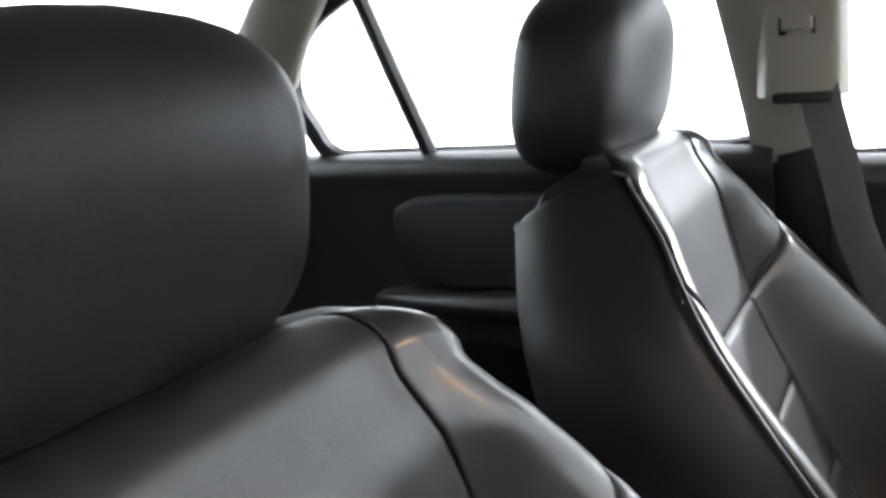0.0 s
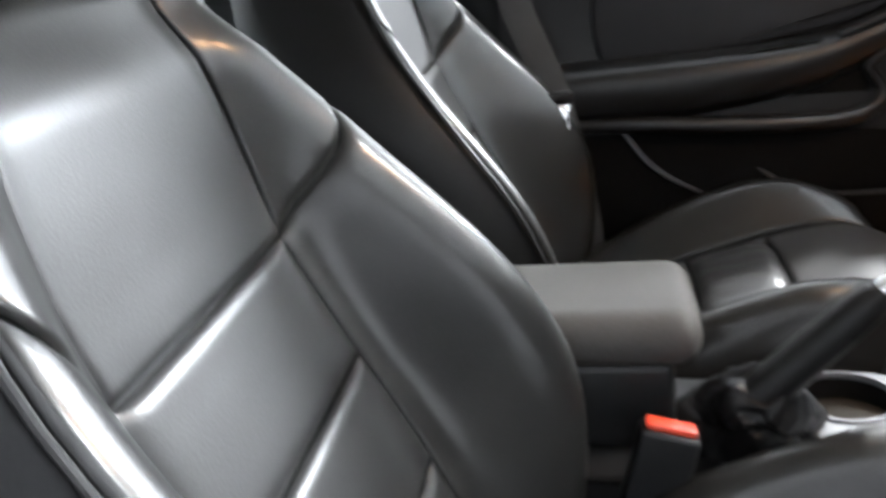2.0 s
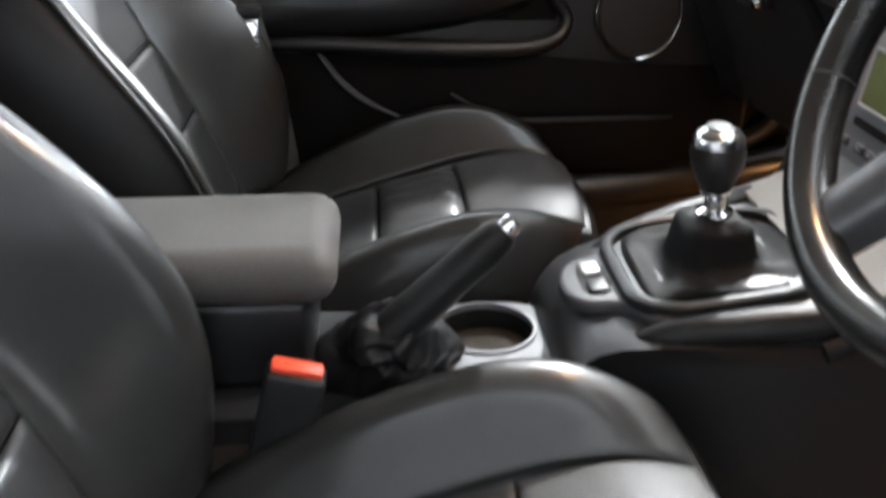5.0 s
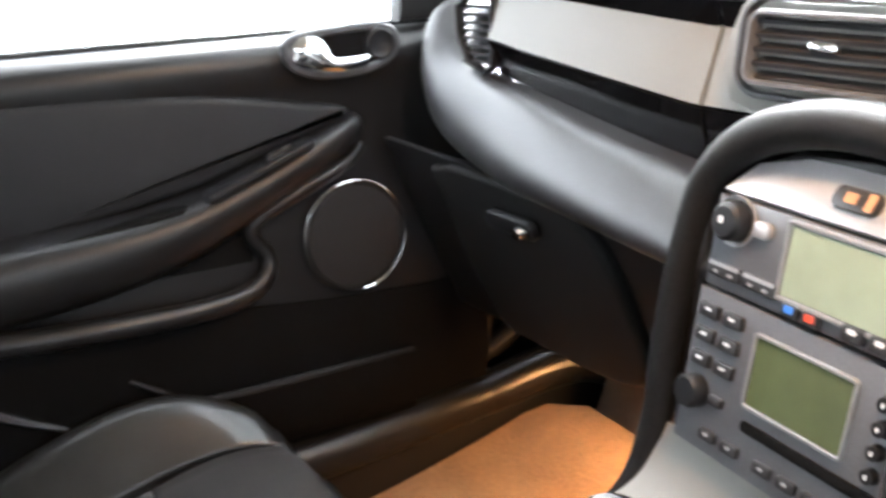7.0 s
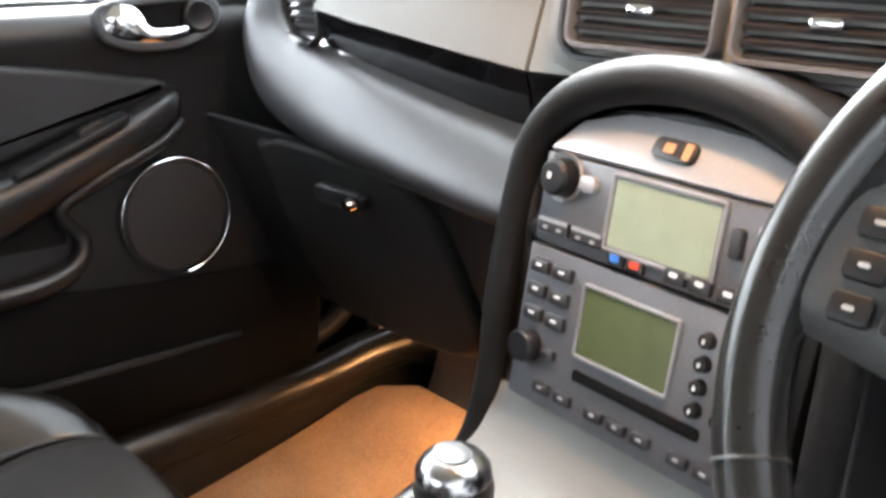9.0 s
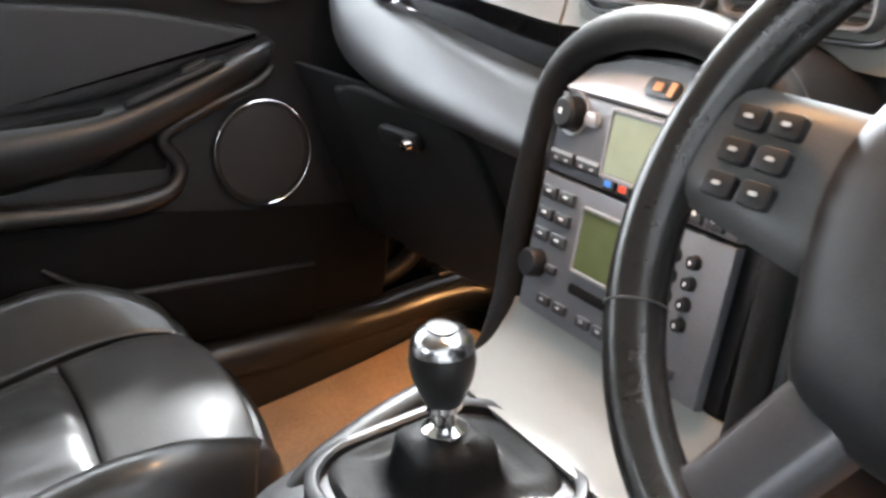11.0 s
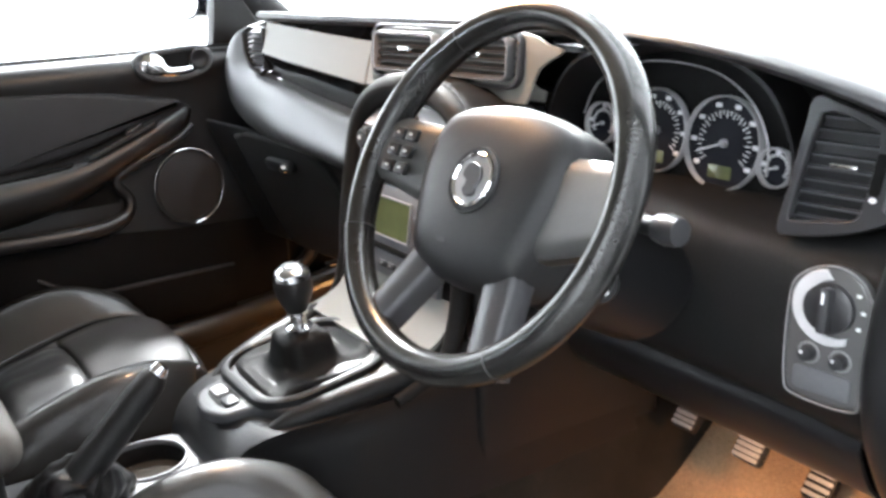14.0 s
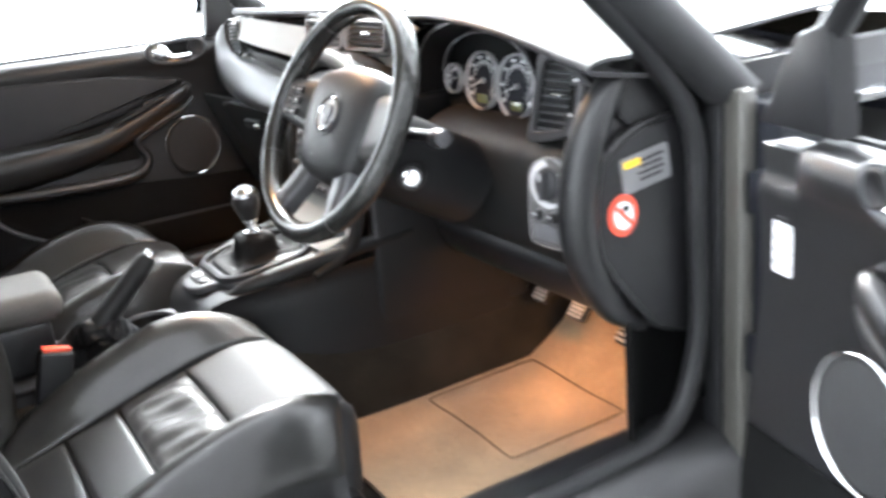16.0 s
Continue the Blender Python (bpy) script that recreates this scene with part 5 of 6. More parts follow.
part("knob_ring", lathe([(0.016, 0.008), (0.0185, 0.010), (0.019, 0.008)], SM @ Matrix.Translation((-0.090, 0.056, 0)), 28), SILVER, up)
on_stack("button", -0.063, 0.056, 0.016, 0.012, 0.005, SILVER, up, r=0.005)
on_stack("button", 0.066, 0.046, 0.009, 0.020, 0.005, PLASTIC, up, r=0.003)
for x in (-0.090, -0.056):
    b = on_stack("rocker", x, 0.018, 0.031, 0.011, 0.004, PLASTIC, up)
    on_stack("rocker_edge", x, 0.0222, 0.029, 0.0028, 0.0012, SILVER, b, 0.0118, 0.0008, bev=0)
    for dx in (-0.007, 0.007):
        on_stack("legend", x + dx, 0.0165, 0.0045, 0.0022, 0.0006, GREY_MARK, b, 0.012, 0.0005, bev=0)
for x, mt in ((-0.026, BLUE), (-0.008, RED)):
    b = on_stack("button", x, 0.010, 0.014, 0.010, 0.004, PLASTIC, up)
    on_stack("legend", x, 0.011, 0.008, 0.005, 0.0008, mt, b, 0.012, 0.001, bev=0)
for x in (0.025, 0.046, 0.068, 0.09):
    b = on_stack("button", x, 0.012, 0.017, 0.011, 0.004, PLASTIC, up)
    on_stack("legend", x, 0.014, 0.0065, 0.0032, 0.0006, WHITE_MARK, b, 0.012, 0.001, bev=0)
for x in (0.085, 0.100):
    for y in (0.036, 0.056):
        on_stack("button", x, y, 0.012, 0.010, 0.004, SILVER, up, r=0.003)
part("display_frame", ring(round_rect(0.089, 0.057, 0.004), -0.003, 0.004, SM @ Matrix.Translation((-0.006, -0.042, 0.008))), LIGHT_GREY, rad)
on_stack("display", -0.006, -0.042, 0.082, 0.050, 0.001, LCD_DARK, rad, 0.0095, 0.002, "dark green lcd", 0)
for y in (-0.014, -0.033, -0.052):
    for x in (-0.096, -0.072):
        b = on_stack("button", x, y, 0.019, 0.011, 0.004, PLASTIC, rad, 0.009)
        on_stack("legend", x, y + 0.001, 0.006, 0.002, 0.0006, WHITE_MARK, b, 0.013, 0.001, bev=0)
part("volume_knob", lathe([(0, 0.022), (0.011, 0.022), (0.013, 0.019), (0.0135, 0.008)], SM @ Matrix.Translation((-0.096, -0.078, 0)), 28), PLASTIC, rad)
for y in (-0.020, -0.036, -0.052, -0.068):
    for x in (0.060, 0.080):
        part("preset_button", lathe([(0, 0.015), (0.005, 0.0145), (0.006, 0.009)], SM @ Matrix.Translation((x, y, 0)), 14), PLASTIC, rad)
        on_stack("legend", x, y, 0.0018, 0.003, 0.0006, WHITE_MARK, rad, 0.0152, 0.0005, bev=0)
on_stack("disc_slot", 0.010, -0.084, 0.115, 0.009, 0.002, DARK, rad, 0.009, 0.003)
on_stack("button", -0.074, -0.078, 0.014, 0.008, 0.004, PLASTIC, rad, 0.009)
for x in (-0.075, -0.052, -0.020, 0.002, 0.024, 0.056, 0.078):
    b = on_stack("button", x, -0.106, 0.017, 0.009, 0.004, PLASTIC, rad, 0.009)
    on_stack("legend", x, -0.105, 0.005, 0.002, 0.0006, GREY_MARK, b, 0.013, 0.001, bev=0)
# the arched black rim that sweeps down to the console
rim = [(-0.150, 0.095, 0.575), (-0.148, 0.165, 0.605), (-0.146, 0.192, 0.66), (-0.146, 0.203, 0.74), (-0.142, 0.215, 0.82), (-0.130, 0.224, 0.874), (-0.097, 0.230, 0.908), (-0.05, 0.234, 0.926), (0.0, 0.236, 0.931)]
rim += [(-x, y, z) for x, y, z in rim[-2::-1]]
part("stack_rim", tube(rim, [0.009, 0.011, 0.0125, 0.013, 0.013, 0.0145, 0.016, 0.017, 0.017, 0.017, 0.016, 0.0145, 0.013, 0.013, 0.0125, 0.011, 0.009], 6, 14), COWL, stack, "black curved surround")
part("stack_cowl", sheet([[(x, y, z) for x, z in ((-0.135, 0.85), (-0.11, 0.905), (-0.05, 0.933), (0, 0.938), (0.05, 0.933), (0.11, 0.905), (0.135, 0.85))] for y in (0.235, 0.30, 0.36)], 2, 4, 0.006), COWL, stack)
for s in (-1, 1):
    part("side_panel", block((s * 0.140 - 0.015, 0.215, 0.302), (s * 0.140 + 0.015, 0.55, 0.86), 0.010, 3), SOFT, stack)
part("trim_tray", sheet([[(x, y, z) for x in (-0.135, -0.07, 0, 0.07, 0.135)] for y, z in ((0.196, 0.672), (0.185, 0.650), (0.165, 0.628), (0.12, 0.612))], 4, 3, 0.006), CHAMPAGNE, stack, "smooth champagne trim plate")

# ---- centre console ----
XF[0] = Matrix.Translation((0.008, -0.064, -0.013))
con = thing("centre_console", (0, -0.1, FLOOR_Z), "black centre console between the seats", "console")
part("console_body", sheet([[(x * w, y, z) for x, z in ((-1, FLOOR_Z), (-1.0, 0.50), (-0.97, h - 0.02), (-0.85, h), (0.85, h), (0.97, h - 0.02), (1.0, 0.50), (1, FLOOR_Z))] for y, w, h in ((0.50, 0.145, 0.62), (0.20, 0.145, 0.60), (0.05, 0.135, 0.592), (-0.06, 0.105, 0.578), (-0.10, 0.095, 0.55), (-0.115, 0.095, 0.50), (-0.13, 0.095, 0.478), (-0.235, 0.097, 0.478), (-0.255, 0.098, 0.51), (-0.30, 0.098, 0.515), (-0.60, 0.10, 0.52), (-0.68, 0.10, 0.50))], 3, 3, 0, True, True), SOFT, con)
plate = [(-0.125, 0.15), (0.125, 0.15), (0.122, 0.05), (0.10, -0.02), (0.055, -0.05), (0.040, -0.085), (0.0, -0.098), (-0.040, -0.085), (-0.055, -0.05), (-0.10, -0.02), (-0.122, 0.05)]
pm = Matrix(((1, 0, 0, 0), (0, 1, 0, 0), (0, 0.14, 1, 0.588), (0, 0, 0, 1)))
gp = part("gear_plate", slab([(p.x, p.y) for p in catmull([(x, y, 0) for x, y in plate], 4, True)], 0.012, pm, 0.005, 3), PLATE, con, "grey gear lever surround")
part("switch_recess", slab([(0.034 * math.copysign(abs(c) ** 0.7, c), 0.014 * math.copysign(abs(s_) ** 0.7, s_)) for c, s_ in ellipse(1, 1, 28)], 0.0012, pm @ Matrix.Translation((0, -0.066, 0.0112)), 0), DARK, gp)
for x in (-0.018, 0.018):
    part("console_switch", slab(round_rect(0.026, 0.018, 0.005), 0.005, pm @ Matrix.Translation((x, -0.066, 0.011)), 0.002), LIGHT_GREY if x < 0 else PLASTIC, gp)
part("gaiter_frame", ring(round_rect(0.17, 0.165, 0.045, 8), 0.012, 0.012, pm @ Matrix.Translation((0, 0.045, 0.010))), PLASTIC, gp, "raised black gaiter frame")

for s in (-1, 1):
    part("side_pad", tube([(s * 0.088, -0.050, 0.572), (s * 0.100, -0.015, 0.584), (s * 0.118, 0.06, 0.600), (s * 0.134, 0.16, 0.616), (s * 0.138, 0.30, 0.63)], [0.005, 0.015, 0.018, 0.017, 0.014], 6, 14), LEATHER_SIDE, con, "long padded knee roll")
gl_ = thing("gear_lever", (-0.005, 0.05, 0.60), "chrome-topped gear lever in a black leather gaiter", "gear lever")
rows = []
for k, (z, r, sq) in enumerate(((0.604, 0.082, 0.45), (0.611, 0.077, 0.5), (0.609, 0.058, 0.5), (0.614, 0.043, 0.5), (0.630, 0.038, 0.55), (0.645, 0.034, 0.65), (0.652, 0.022, 0.9))):
    rows.append([Vector((-0.005 + r * math.copysign(abs(math.cos(a)) ** sq, math.cos(a)) * (1 + 0.06 * math.sin(5 * a + k)), 0.048 + r * 0.95 * math.copysign(abs(math.sin(a)) ** sq, math.sin(a)), z + 0.003 * math.sin(4 * a + 2 * k) + (0.14 * r * 0.95 * math.sin(a) if k < 4 else 0))) for a in [2 * math.pi * i / 32 for i in range(32)]])
part("gaiter", skin([catmull(c, 3) for c in zip(*rows)] and list(map(list, zip(*[catmull(c, 3) for c in zip(*rows)]))), True, True), GAITER, gl_)
lm2 = Matrix.Translation((-0.005, 0.048, 0.634)) @ Matrix.Rotation(radians(4), 4, "X")
part("lever_collar", lathe([(0.020, 0.0), (0.022, 0.004), (0.016, 0.012), (0.018, 0.018), (0.0175, 0.022), (0.010, 0.026), (0.010, 0.036), (0.014, 0.040), (0.014, 0.046)], lm2, 28), CHROME, gl_)
part("lever_knob", lathe([(0.013, 0.042), (0.018, 0.053), (0.0235, 0.067), (0.0255, 0.080), (0.0238, 0.090)], lm2, 32), LEATHER, gl_)
part("knob_cap", lathe([(0.0242, 0.089), (0.0235, 0.095), (0.0195, 0.101), (0.012, 0.1045), (0.0, 0.106)], lm2, 32), CAP, gl_, "polished metal knob cap")
part("shift_pattern", slab(ellipse(0.0135, 0.011, 28), 0.0012, lm2 @ Matrix.Translation((0, 0, 0.1048)), 0.0005), PLASTIC, gl_)

# cup holder, handbrake, armrest
cup = thing("cup_holder", (0.0, -0.17, 0.50), "black cup holder with a grey rim", "cup holder")
cx_, cy_ = -0.026, -0.165
edge_line = [(math.copysign(abs(math.cos(a)) ** 0.5, math.cos(a)), math.copysign(abs(math.sin(a)) ** 0.5, math.sin(a))) for a in [2 * math.pi * i / 40 for i in range(40)]]
round_line = [(math.cos(2 * math.pi * i / 40), math.sin(2 * math.pi * i / 40)) for i in range(40)]
rows = [[Vector((0.004 + 0.084 * x, -0.170 + 0.072 * y, z)) for x, y in edge_line] for z in (0.49, 0.520, 0.524)]
rows += [[Vector((cx_ + r * x, cy_ + r * y, z)) for x, y in round_line] for r, z in ((0.050, 0.524), (0.048, 0.520))]
part("cup_tray", skin(rows, True), GREY_SATIN, cup)
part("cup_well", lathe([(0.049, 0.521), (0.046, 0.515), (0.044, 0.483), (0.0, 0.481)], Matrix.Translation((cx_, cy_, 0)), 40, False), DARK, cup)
part("cup_rim", lathe([(0.047, 0.522), (0.048, 0.527), (0.051, 0.527), (0.052, 0.523)], Matrix.Translation((cx_, cy_, 0)), 40, False), GREY, cup)
hbk = thing("handbrake", (0.03, -0.33, 0.52), "black handbrake lever with a chrome release button", "handbrake")
XF[0] = Matrix.Identity(4)
d = Vector((-0.006, 0.082, 0.077)).normalized()
hm2 = Matrix.Translation((0.078, -0.346, 0.546)) @ frame_of(d)
part("brake_grip", lathe([(0.020, 0.0), (0.0205, 0.05), (0.0195, 0.075), (0.0185, 0.105), (0.018, 0.135), (0.0165, 0.158), (0.013, 0.166), (0.010, 0.166)], hm2, 26), LEATHER_SIDE, hbk)
part("release_button", lathe([(0.0095, 0.163), (0.010, 0.172), (0.008, 0.177), (0.0, 0.178)], hm2, 20), CHROME, hbk, "chrome button")
rows = []
for k, (z, rx, ry, ox, oy) in enumerate(((0.495, 0.066, 0.066, 0.030, -0.330), (0.522, 0.067, 0.064, 0.032, -0.328), (0.536, 0.058, 0.054, 0.040, -0.326), (0.540, 0.055, 0.050, 0.046, -0.326), (0.547, 0.052, 0.047, 0.052, -0.326), (0.556, 0.046, 0.042, 0.058, -0.326), (0.566, 0.038, 0.036, 0.064, -0.326), (0.574, 0.030, 0.030, 0.070, -0.322), (0.576, 0.023, 0.024, 0.074, -0.316))):
    w_ = 0.13 if k < 3 else 0.08
    rows.append([Vector((ox + rx * (1 + w_ * math.sin(5 * a + 1.1 * k) + 0.07 * math.sin(9 * a - 2.2 * k) + 0.03 * math.sin(17 * a + 1.9 * k)) * math.cos(a), oy + ry * (1 + w_ * math.sin(4 * a + 0.8 * k) + 0.05 * math.sin(11 * a + 2.5 * k)) * math.sin(a), z + 0.007 * math.sin(3 * a + 0.7 * k) * min(1, k))) for a in [2 * math.pi * i / 56 for i in range(56)]])
part("brake_gaiter", skin(list(map(list, zip(*[catmull(c, 3) for c in zip(*rows)]))), True, True), LEATHER_SIDE, hbk, "creased leather gaiter")
XF[0] = Matrix.Translation((0.010, -0.066, -0.012))
arm = thing("armrest", (-0.01, -0.47, 0.52), "padded black armrest box between the seats", "armrest")
part("armrest_lid", block((-0.098, -0.66, 0.600), (0.068, -0.305, 0.655), 0.026, 6), ARMREST, arm)
part("armrest_box", block((-0.080, -0.64, 0.515), (0.055, -0.33, 0.605), 0.010, 3), SOFT, arm)
XF[0] = Matrix.Translation((0.037, -0.063, 0.001))
bk = thing("belt_buckle", (0.085, -0.37, 0.44), "black seat belt buckle with a red button", "seat belt buckle")
bm_ = Matrix.Translation((0.090, -0.375, 0.43)) @ Matrix.Rotation(radians(-14), 4, "X")
b = block((-0.014, -0.026, 0.0), (0.014, 0.026, 0.135), 0.005, 3)
bmesh.ops.transform(b, matrix=bm_, verts=b.verts)
part("buckle_body", b, PLASTIC, bk)
b = block((-0.009, -0.022, 0.134), (0.009, 0.022, 0.141), 0.003, 2)
bmesh.ops.transform(b, matrix=bm_, verts=b.verts)
part("release_button", b, RED, bk, "red push button")

# ---- steering wheel ----
XF[0] = Matrix.Identity(4)
wheel = thing("steering_wheel", (0.365, 0.03, 0.80), "black leather steering wheel with a round chrome badge", "steering wheel")
WM = Matrix.Translation((0.3628, 0.0158, 0.887)) @ Matrix.Rotation(radians(3.5), 4, "Z") @ frame_of((0, -math.cos(radians(29)), math.sin(radians(29))))
R = 0.1745
rows = []
for i in range(97):
    a = 2 * math.pi * i / 96
    g = 1 + 0.10 * sum(math.exp(-((((math.degrees(a) - c + 180) % 360) - 180) / 16) ** 2) for c in (30, 150))
    rows.append([WM @ Vector(((R + 0.0155 * g * math.cos(b)) * math.cos(a), (R + 0.0155 * g * math.cos(b)) * math.sin(a), 0.0175 * g * math.sin(b))) for b in [2 * math.pi * j / 16 for j in range(16)]])
rim_ob = part("rim", skin(rows, True), WHEEL_LEATHER, wheel)
for c in (22, 125, 205, 305):
    a = radians(c)
    part("rim_seam", tube([WM @ Vector(((R + 0.0156 * math.cos(b)) * math.cos(a), (R + 0.0156 * math.cos(b)) * math.sin(a), 0.0176 * math.sin(b))) for b in [2 * math.pi * j / 12 for j in range(12)]], 0.0006, 2, 6, True), STITCH, rim_ob)
pad = [(-0.098, 0.050), (-0.075, 0.076), (0.0, 0.088), (0.075, 0.076), (0.098, 0.050), (0.102, 0.010), (0.088, -0.045), (0.066, -0.084), (0.0, -0.096), (-0.066, -0.084), (-0.088, -0.045), (-0.102, 0.010)]
pts = [(p.x, p.y) for p in catmull([(x, y, 0) for x, y in pad], 5, True)]
rows = []
for s, h in ((1.0, -0.060), (1.0, -0.028), (0.975, -0.014), (0.90, -0.003), (0.75, 0.004), (0.5, 0.008), (0.25, 0.0095), (0.02, 0.010)):
    rows.append([WM @ Vector((x * s, y * s, h)) for x, y in pts])
hub = part("airbag_pad", skin(rows, True, True), HUB, wheel)
for k, w in enumerate((0.026, 0.012)):
    part("moulded_bar", slab(round_rect(w, 0.004, 0.001), 0.0012, WM @ Matrix.Translation((-0.012 - (0.026 - w) / 2, -0.050 - 0.008 * k, 0.0055)), 0), PLASTIC, hub)
bm2 = WM @ Matrix.Translation((0, 0.004, 0.005))
part("badge_dish", lathe([(0.033, 0.0035), (0.032, 0.006), (0.029, 0.0055), (0.028, 0.003)], bm2, 36), PLASTIC, hub)
part("badge", lathe([(0.0225, 0.004), (0.0225, 0.0065), (0.0, 0.0075)], bm2, 36), LIGHT_GREY, hub, "round silver badge in a chrome ring")
part("badge_ring", lathe([(0.027, 0.004), (0.027, 0.0075), (0.0248, 0.009), (0.0225, 0.007), (0.0225, 0.004)], bm2, 36, False), CHROME, hub)
part("badge_relief", merged(slab([(-0.010, 0.012), (-0.003, 0.016), (0.008, 0.013), (0.013, 0.003), (0.009, -0.006), (0.010, -0.014), (0.0, -0.017), (-0.007, -0.012), (-0.005, -0.003), (-0.013, 0.002)], 0.003, bm2 @ Matrix.Translation((0, 0, 0.0068)), 0.001, 1, 3)), SPOKE, hub)


def spoke(name, inner, outer, w0, w1, mat, label="", depth=0.014, back_=0.030):
    """A spoke from inner to outer, flat-faced, with rounded edges."""
    a, b = Vector((*inner, 0)), Vector((*outer, 0))
    t = (b - a).normalized()
    n = Vector((-t.y, t.x, 0))
    rows = []
    for k in range(7):
        f = k / 6
        c = a.lerp(b, f) + Vector((0, 0, -back_ * (1 - f) * 0.6 - 0.004))
        w = w0 + (w1 - w0) * f
        rows.append([WM @ (c + n * w * u + Vector((0, 0, h * depth))) for u, h in ((-0.5, -1), (-0.5, 0.3), (-0.42, 0.8), (-0.3, 1), (0.3, 1), (0.42, 0.8), (0.5, 0.3), (0.5, -1))])
    return part(name, skin(rows, True, True), mat, wheel, label)


spoke("side_spoke", (0.080, 0.0), (0.172, 0.012), 0.098, 0.074, SPOKE_FACE, "flat grey side spoke")
ls = spoke("side_spoke", (-0.080, 0.012), (-0.172, 0.020), 0.085, 0.066, SPOKE_FACE, "grey side spoke with buttons")
spoke("lower_spoke", (0.056, -0.072), (0.088, -0.162), 0.044, 0.038, SPOKE, "dark metallic lower spoke")
spoke("lower_spoke", (-0.050, -0.072), (-0.085, -0.162), 0.044, 0.038, SPOKE, "dark metallic lower spoke")
for x, y in ((-0.118, 0.034), (-0.140, 0.034), (-0.118, 0.016), (-0.140, 0.016), (-0.118, -0.002), (-0.140, -0.002)):
    b = part("wheel_button", slab(round_rect(0.018, 0.013, 0.003), 0.005, WM @ Matrix.Translation((x, y, 0.004)), 0.0015), PLASTIC, ls)
    part("legend", slab(round_rect(0.005, 0.0022, 0.001), 0.0006, WM @ Matrix.Translation((x, y, 0.0092)), 0), GREY_MARK, ls)
col = thing("steering_column", (0.365, 0.2, 0.75), "black steering column shroud with stalks and ignition lock", "steering column")
part("shroud", sheet([[WM @ Vector((w * c, h * s + oy, z)) for c, s in [(math.cos(a), math.sin(a)) for a in [2 * math.pi * i / 14 for i in range(14)]]] for z, w, h, oy in ((-0.055, 0.05, 0.042, -0.008), (-0.065, 0.068, 0.062, -0.015), (-0.14, 0.075, 0.070, -0.02), (-0.26, 0.078, 0.070, -0.02))], 3, 2, 0, True, True), RUBBER, col)
for s in (-1, 1):
    p0, p1, p2 = (WM @ Vector((s * x, y, z)) for x, y, z in ((0.05, 0.012, -0.085), (0.11, 0.016, -0.084), (0.150, 0.016, -0.080)))
    st = part("stalk", tube([p0, p1, p2], [0.009, 0.0085, 0.0095], 5, 12), RUBBER, col)
    part("stalk_tip", tube([p2, p2 + (p2 - p1).normalized() * 0.012, p2 + (p2 - p1).normalized() * 0.026], [0.0125, 0.0145, 0.0125], 4, 16), SPOKE, st)
im = at(WM @ Vector((0.082, -0.045, -0.11)), (1, -0.65, 0.1))
ig = part("ignition_bezel", lathe([(0.020, -0.03), (0.020, 0.004), (0.018, 0.007), (0.013, 0.007)], im, 28), PLASTIC, col)
part("ignition_lock", lathe([(0.013, 0.005), (0.0125, 0.008), (0.010, 0.009), (0.0, 0.009)], im, 24), CHROME, ig, "chrome ignition lock")

# ---- pedals and mats ----
for nm, x, y, z, w, h in (("clutch_pedal", 0.236, 0.470, 0.445, 0.042, 0.036), ("brake_pedal", 0.344, 0.472, 0.440, 0.046, 0.036), ("accelerator_pedal", 0.418, 0.525, 0.402, 0.042, 0.048)):
    pdl = thing(nm, (x, y + 0.1, FLOOR_Z), "ribbed metal-faced pedal under the dashboard", "pedal", "pedals")
    m = at((x, y, z), (0, -1, 0.75))
    pp = part("pedal_pad", slab(round_rect(w, h, 0.008), 0.012, m, 0.003), RUBBER, pdl)
    for i in range(4):
        part("pedal_rib", slab(round_rect(w * 0.86, 0.006, 0.002), 0.003, m @ Matrix.Translation((0, (i - 1.5) * h * 0.22, 0.012)), 0.001), SILVER, pp)
    part("pedal_arm", tube([(x, y + 0.01, z), (x, y + 0.10, z + 0.06), (x, y + 0.16, z + 0.20)], 0.009, 4, 8), PLASTIC, pdl)


def mat_sheet(x0, x1, y0, y1, label, heel, rise=0.0):
    mt = thing("floor_mat", ((x0 + x1) / 2, (y0 + y1) / 2, FLOOR_Z), label, "floor mat", "floor mats")
    def h(x, y):
        return FLOOR_Z + 0.012 + max(0, y - 0.46) * 0.55 + rise * (max(0.0, y) + 0.9 * max(0.0, y) ** 2) + 0.003 * math.sin(17 * x + 9 * y)
    n = 14
    rows = []
    for i in range(n + 1):
        y = y0 + (y1 - y0) * i / n
        k = min(1, max(0.0, (min(i, n - i) + 0.35) / 1.6)) ** 0.5
        inset = 0.12 * (1 - k)
        rows.append([Vector((x0 + inset + (x1 - x0 - 2 * inset) * j / 10, y, h(x0 + (x1 - x0) * j / 10, y))) for j in range(11)])
    bm = skin(rows)
    bmesh.ops.recalc_face_normals(bm, faces=bm.faces)
    bmesh.ops.solidify(bm, geom=bm.faces[:], thickness=0.010)
    pile = part("mat_surface", bm, TAN, mt)
    if heel:  # the sewn border of the heel pad
        a, b, c, d_ = heel
        line = [(a, c), (b, c), (b, d_), (a, d_)]
        pts = []
        for (p, q), (r_, s_) in zip(line, line[1:] + line[:1]):
            pts += [(p + (r_ - p) * f, q + (s_ - q) * f) for f in (0.05, 0.35, 0.65, 0.95)]
        part("mat_stitching", tube([(x, y, h(x, y) + 0.001) for x, y in pts], 0.0022, 3, 6, True), BROWN_EDGE, pile)
    return mt


mat_sheet(-0.645, -0.21, -0.10, 0.385, "tan carpet floor mat in the passenger footwell", None, 0.20)
mat_sheet(0.145, 0.570, -0.02, 0.64, "tan carpet floor mat in the driver's footwell", (0.215, 0.490, 0.20, 0.445))

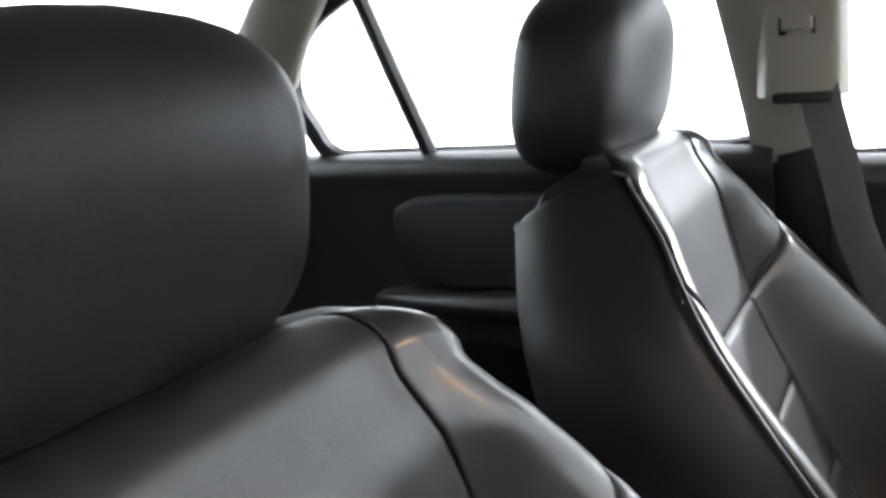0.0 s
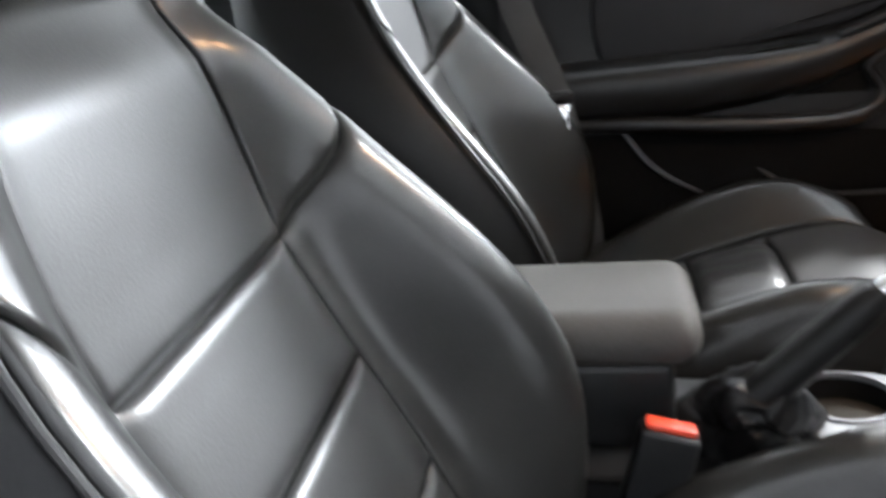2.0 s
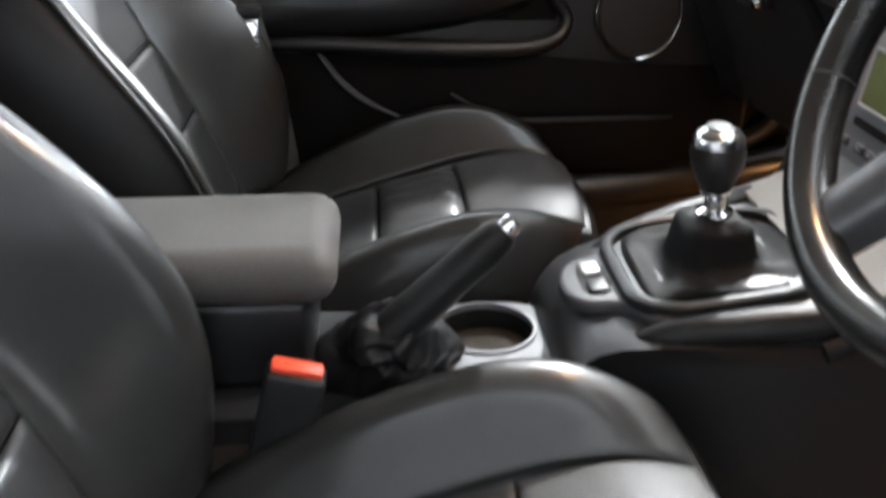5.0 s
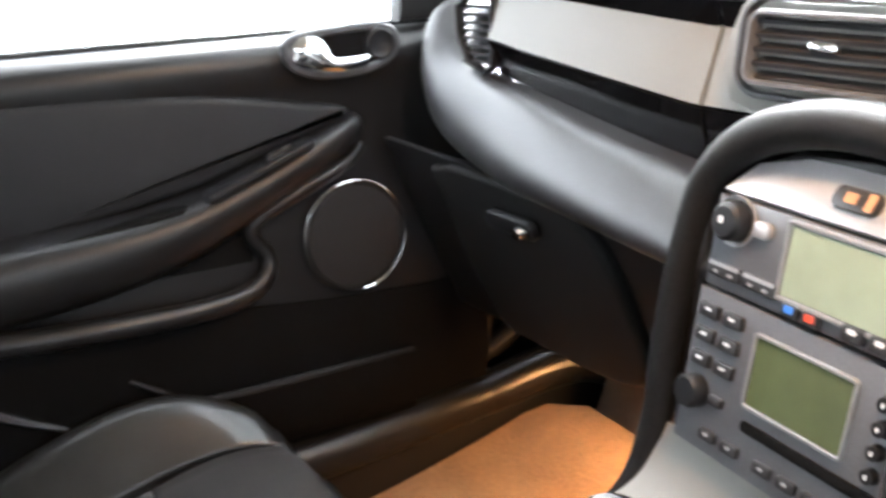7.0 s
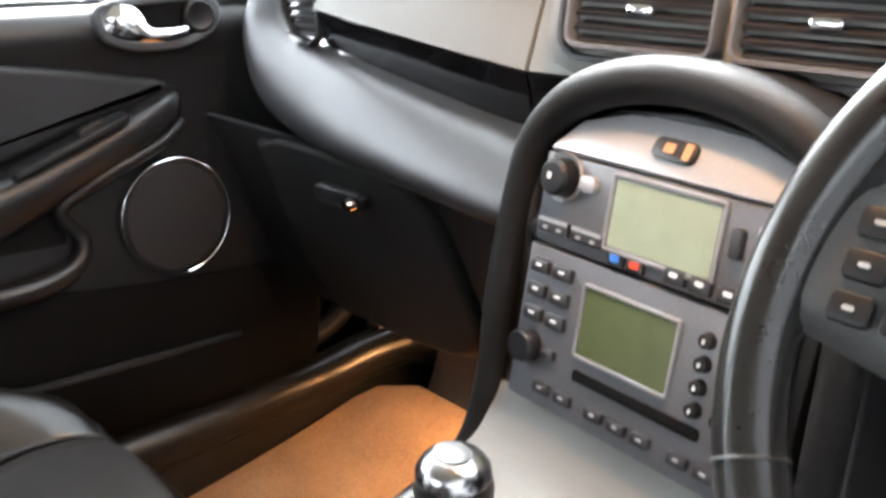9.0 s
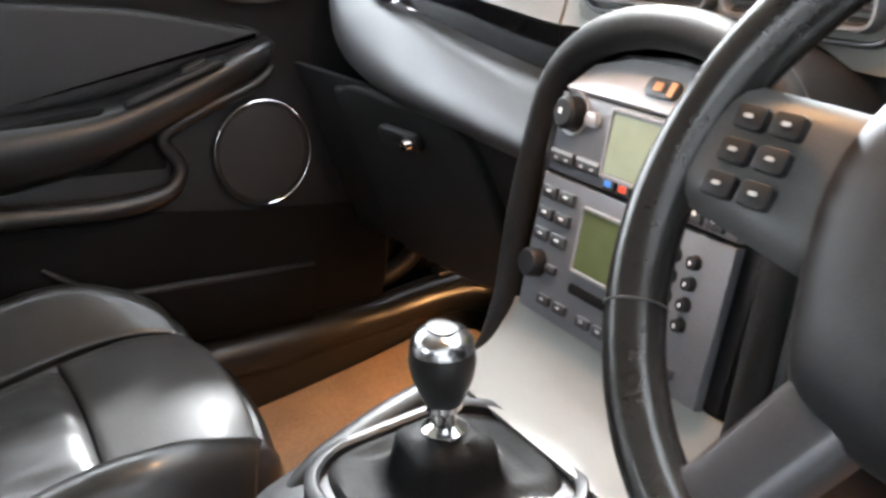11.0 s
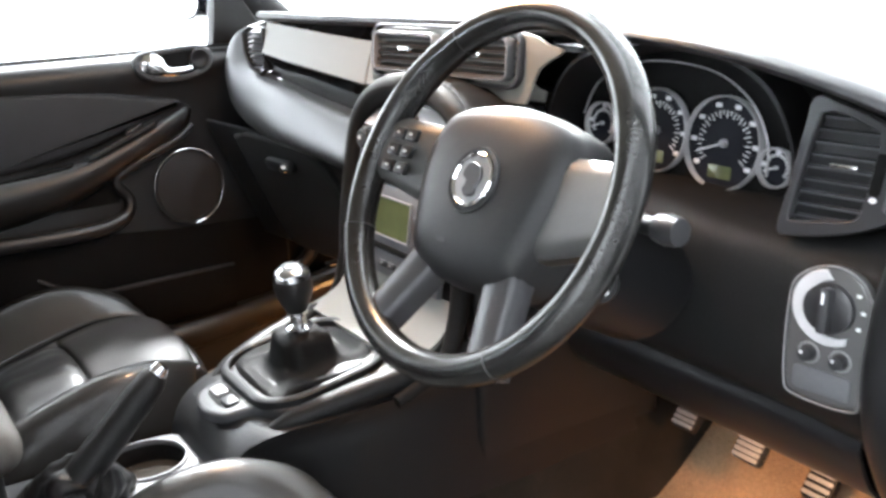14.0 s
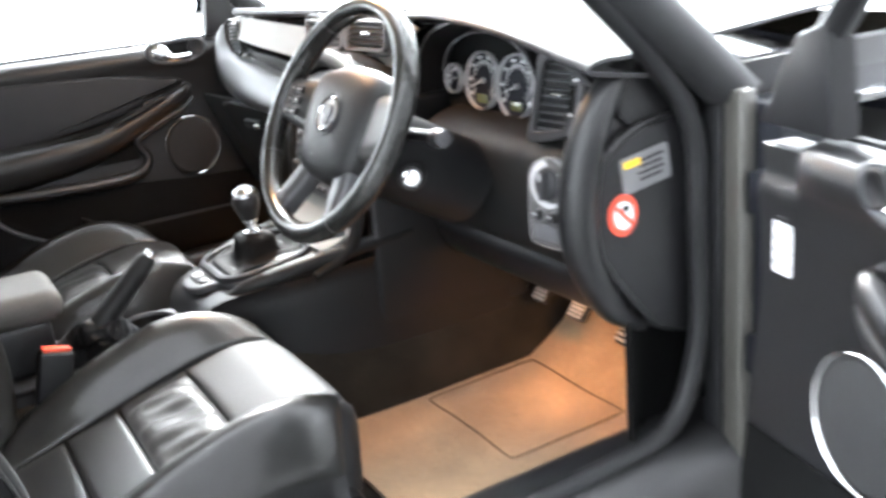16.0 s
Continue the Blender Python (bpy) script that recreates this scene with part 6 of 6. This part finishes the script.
# ---- seat belts ----
XF[0] = Matrix.Identity(4)
belt = thing("seat_belt", (-0.66, -0.52, 0.45), "grey seat belt hanging from the passenger side pillar", "seat belt")
part("webbing", tube([(-0.645, -0.628, 1.08), (-0.638, -0.618, 1.02), (-0.628, -0.594, 0.93), (-0.620, -0.572, 0.845), (-0.615, -0.525, 0.72), (-0.61, -0.490, 0.56), (-0.625, -0.478, 0.45)], 0.024, 6, 12, flat=0.06, side=(0, 1, 0)), WEBBING, belt)
part("belt_slider", block((-0.632, -0.545, 0.705), (-0.596, -0.495, 0.722), 0.005, 3), PLASTIC, belt)
part("belt_tongue", slab([(-0.011, -0.022), (0.011, -0.022), (0.013, 0.018), (-0.013, 0.018)], 0.004, at((-0.598, -0.513, 0.685), (1, 0.15, 0.2)), 0.001), CHROME, belt, "chrome belt tongue")
part("belt_guide", sheet([[(x, y, z) for x, y in ((-0.664, -0.690), (-0.645, -0.688), (-0.637, -0.675), (-0.637, -0.610), (-0.645, -0.594), (-0.664, -0.592))] for z in (1.022, 1.034, 1.10, 1.17, 1.19)], 3, 3, 0, True, True), BEIGE_TRIM, belt, "beige shoulder guide cover")
part("guide_mouth", block((-0.660, -0.676, 1.014), (-0.630, -0.602, 1.028), 0.005, 2), PLASTIC, belt)
part("guide_slot", block((-0.642, -0.668, 1.098), (-0.6362, -0.622, 1.122), 0.002, 2), DARK, belt)
part("height_button", block((-0.640, -0.664, 1.104), (-0.630, -0.626, 1.122), 0.004, 3), BEIGE_TRIM, belt)

# ---- interior lamp ----
XF[0] = Matrix.Translation((0.07, -0.16, 0))
lamp = thing("roof_lamp", (0, 0.2, 1.33), "small warm roof lamp in the headlining", "ceiling lamp")
part("lamp_housing", block((-0.09, 0.11, 1.30), (0.09, 0.29, 1.345), 0.010, 3), BEIGE_TRIM, lamp)
part("lens", block((-0.05, 0.15, 1.285), (0.05, 0.25, 1.302), 0.006, 2), LAMP, lamp, "glowing warm lens")
XF[0] = Matrix.Identity(4)
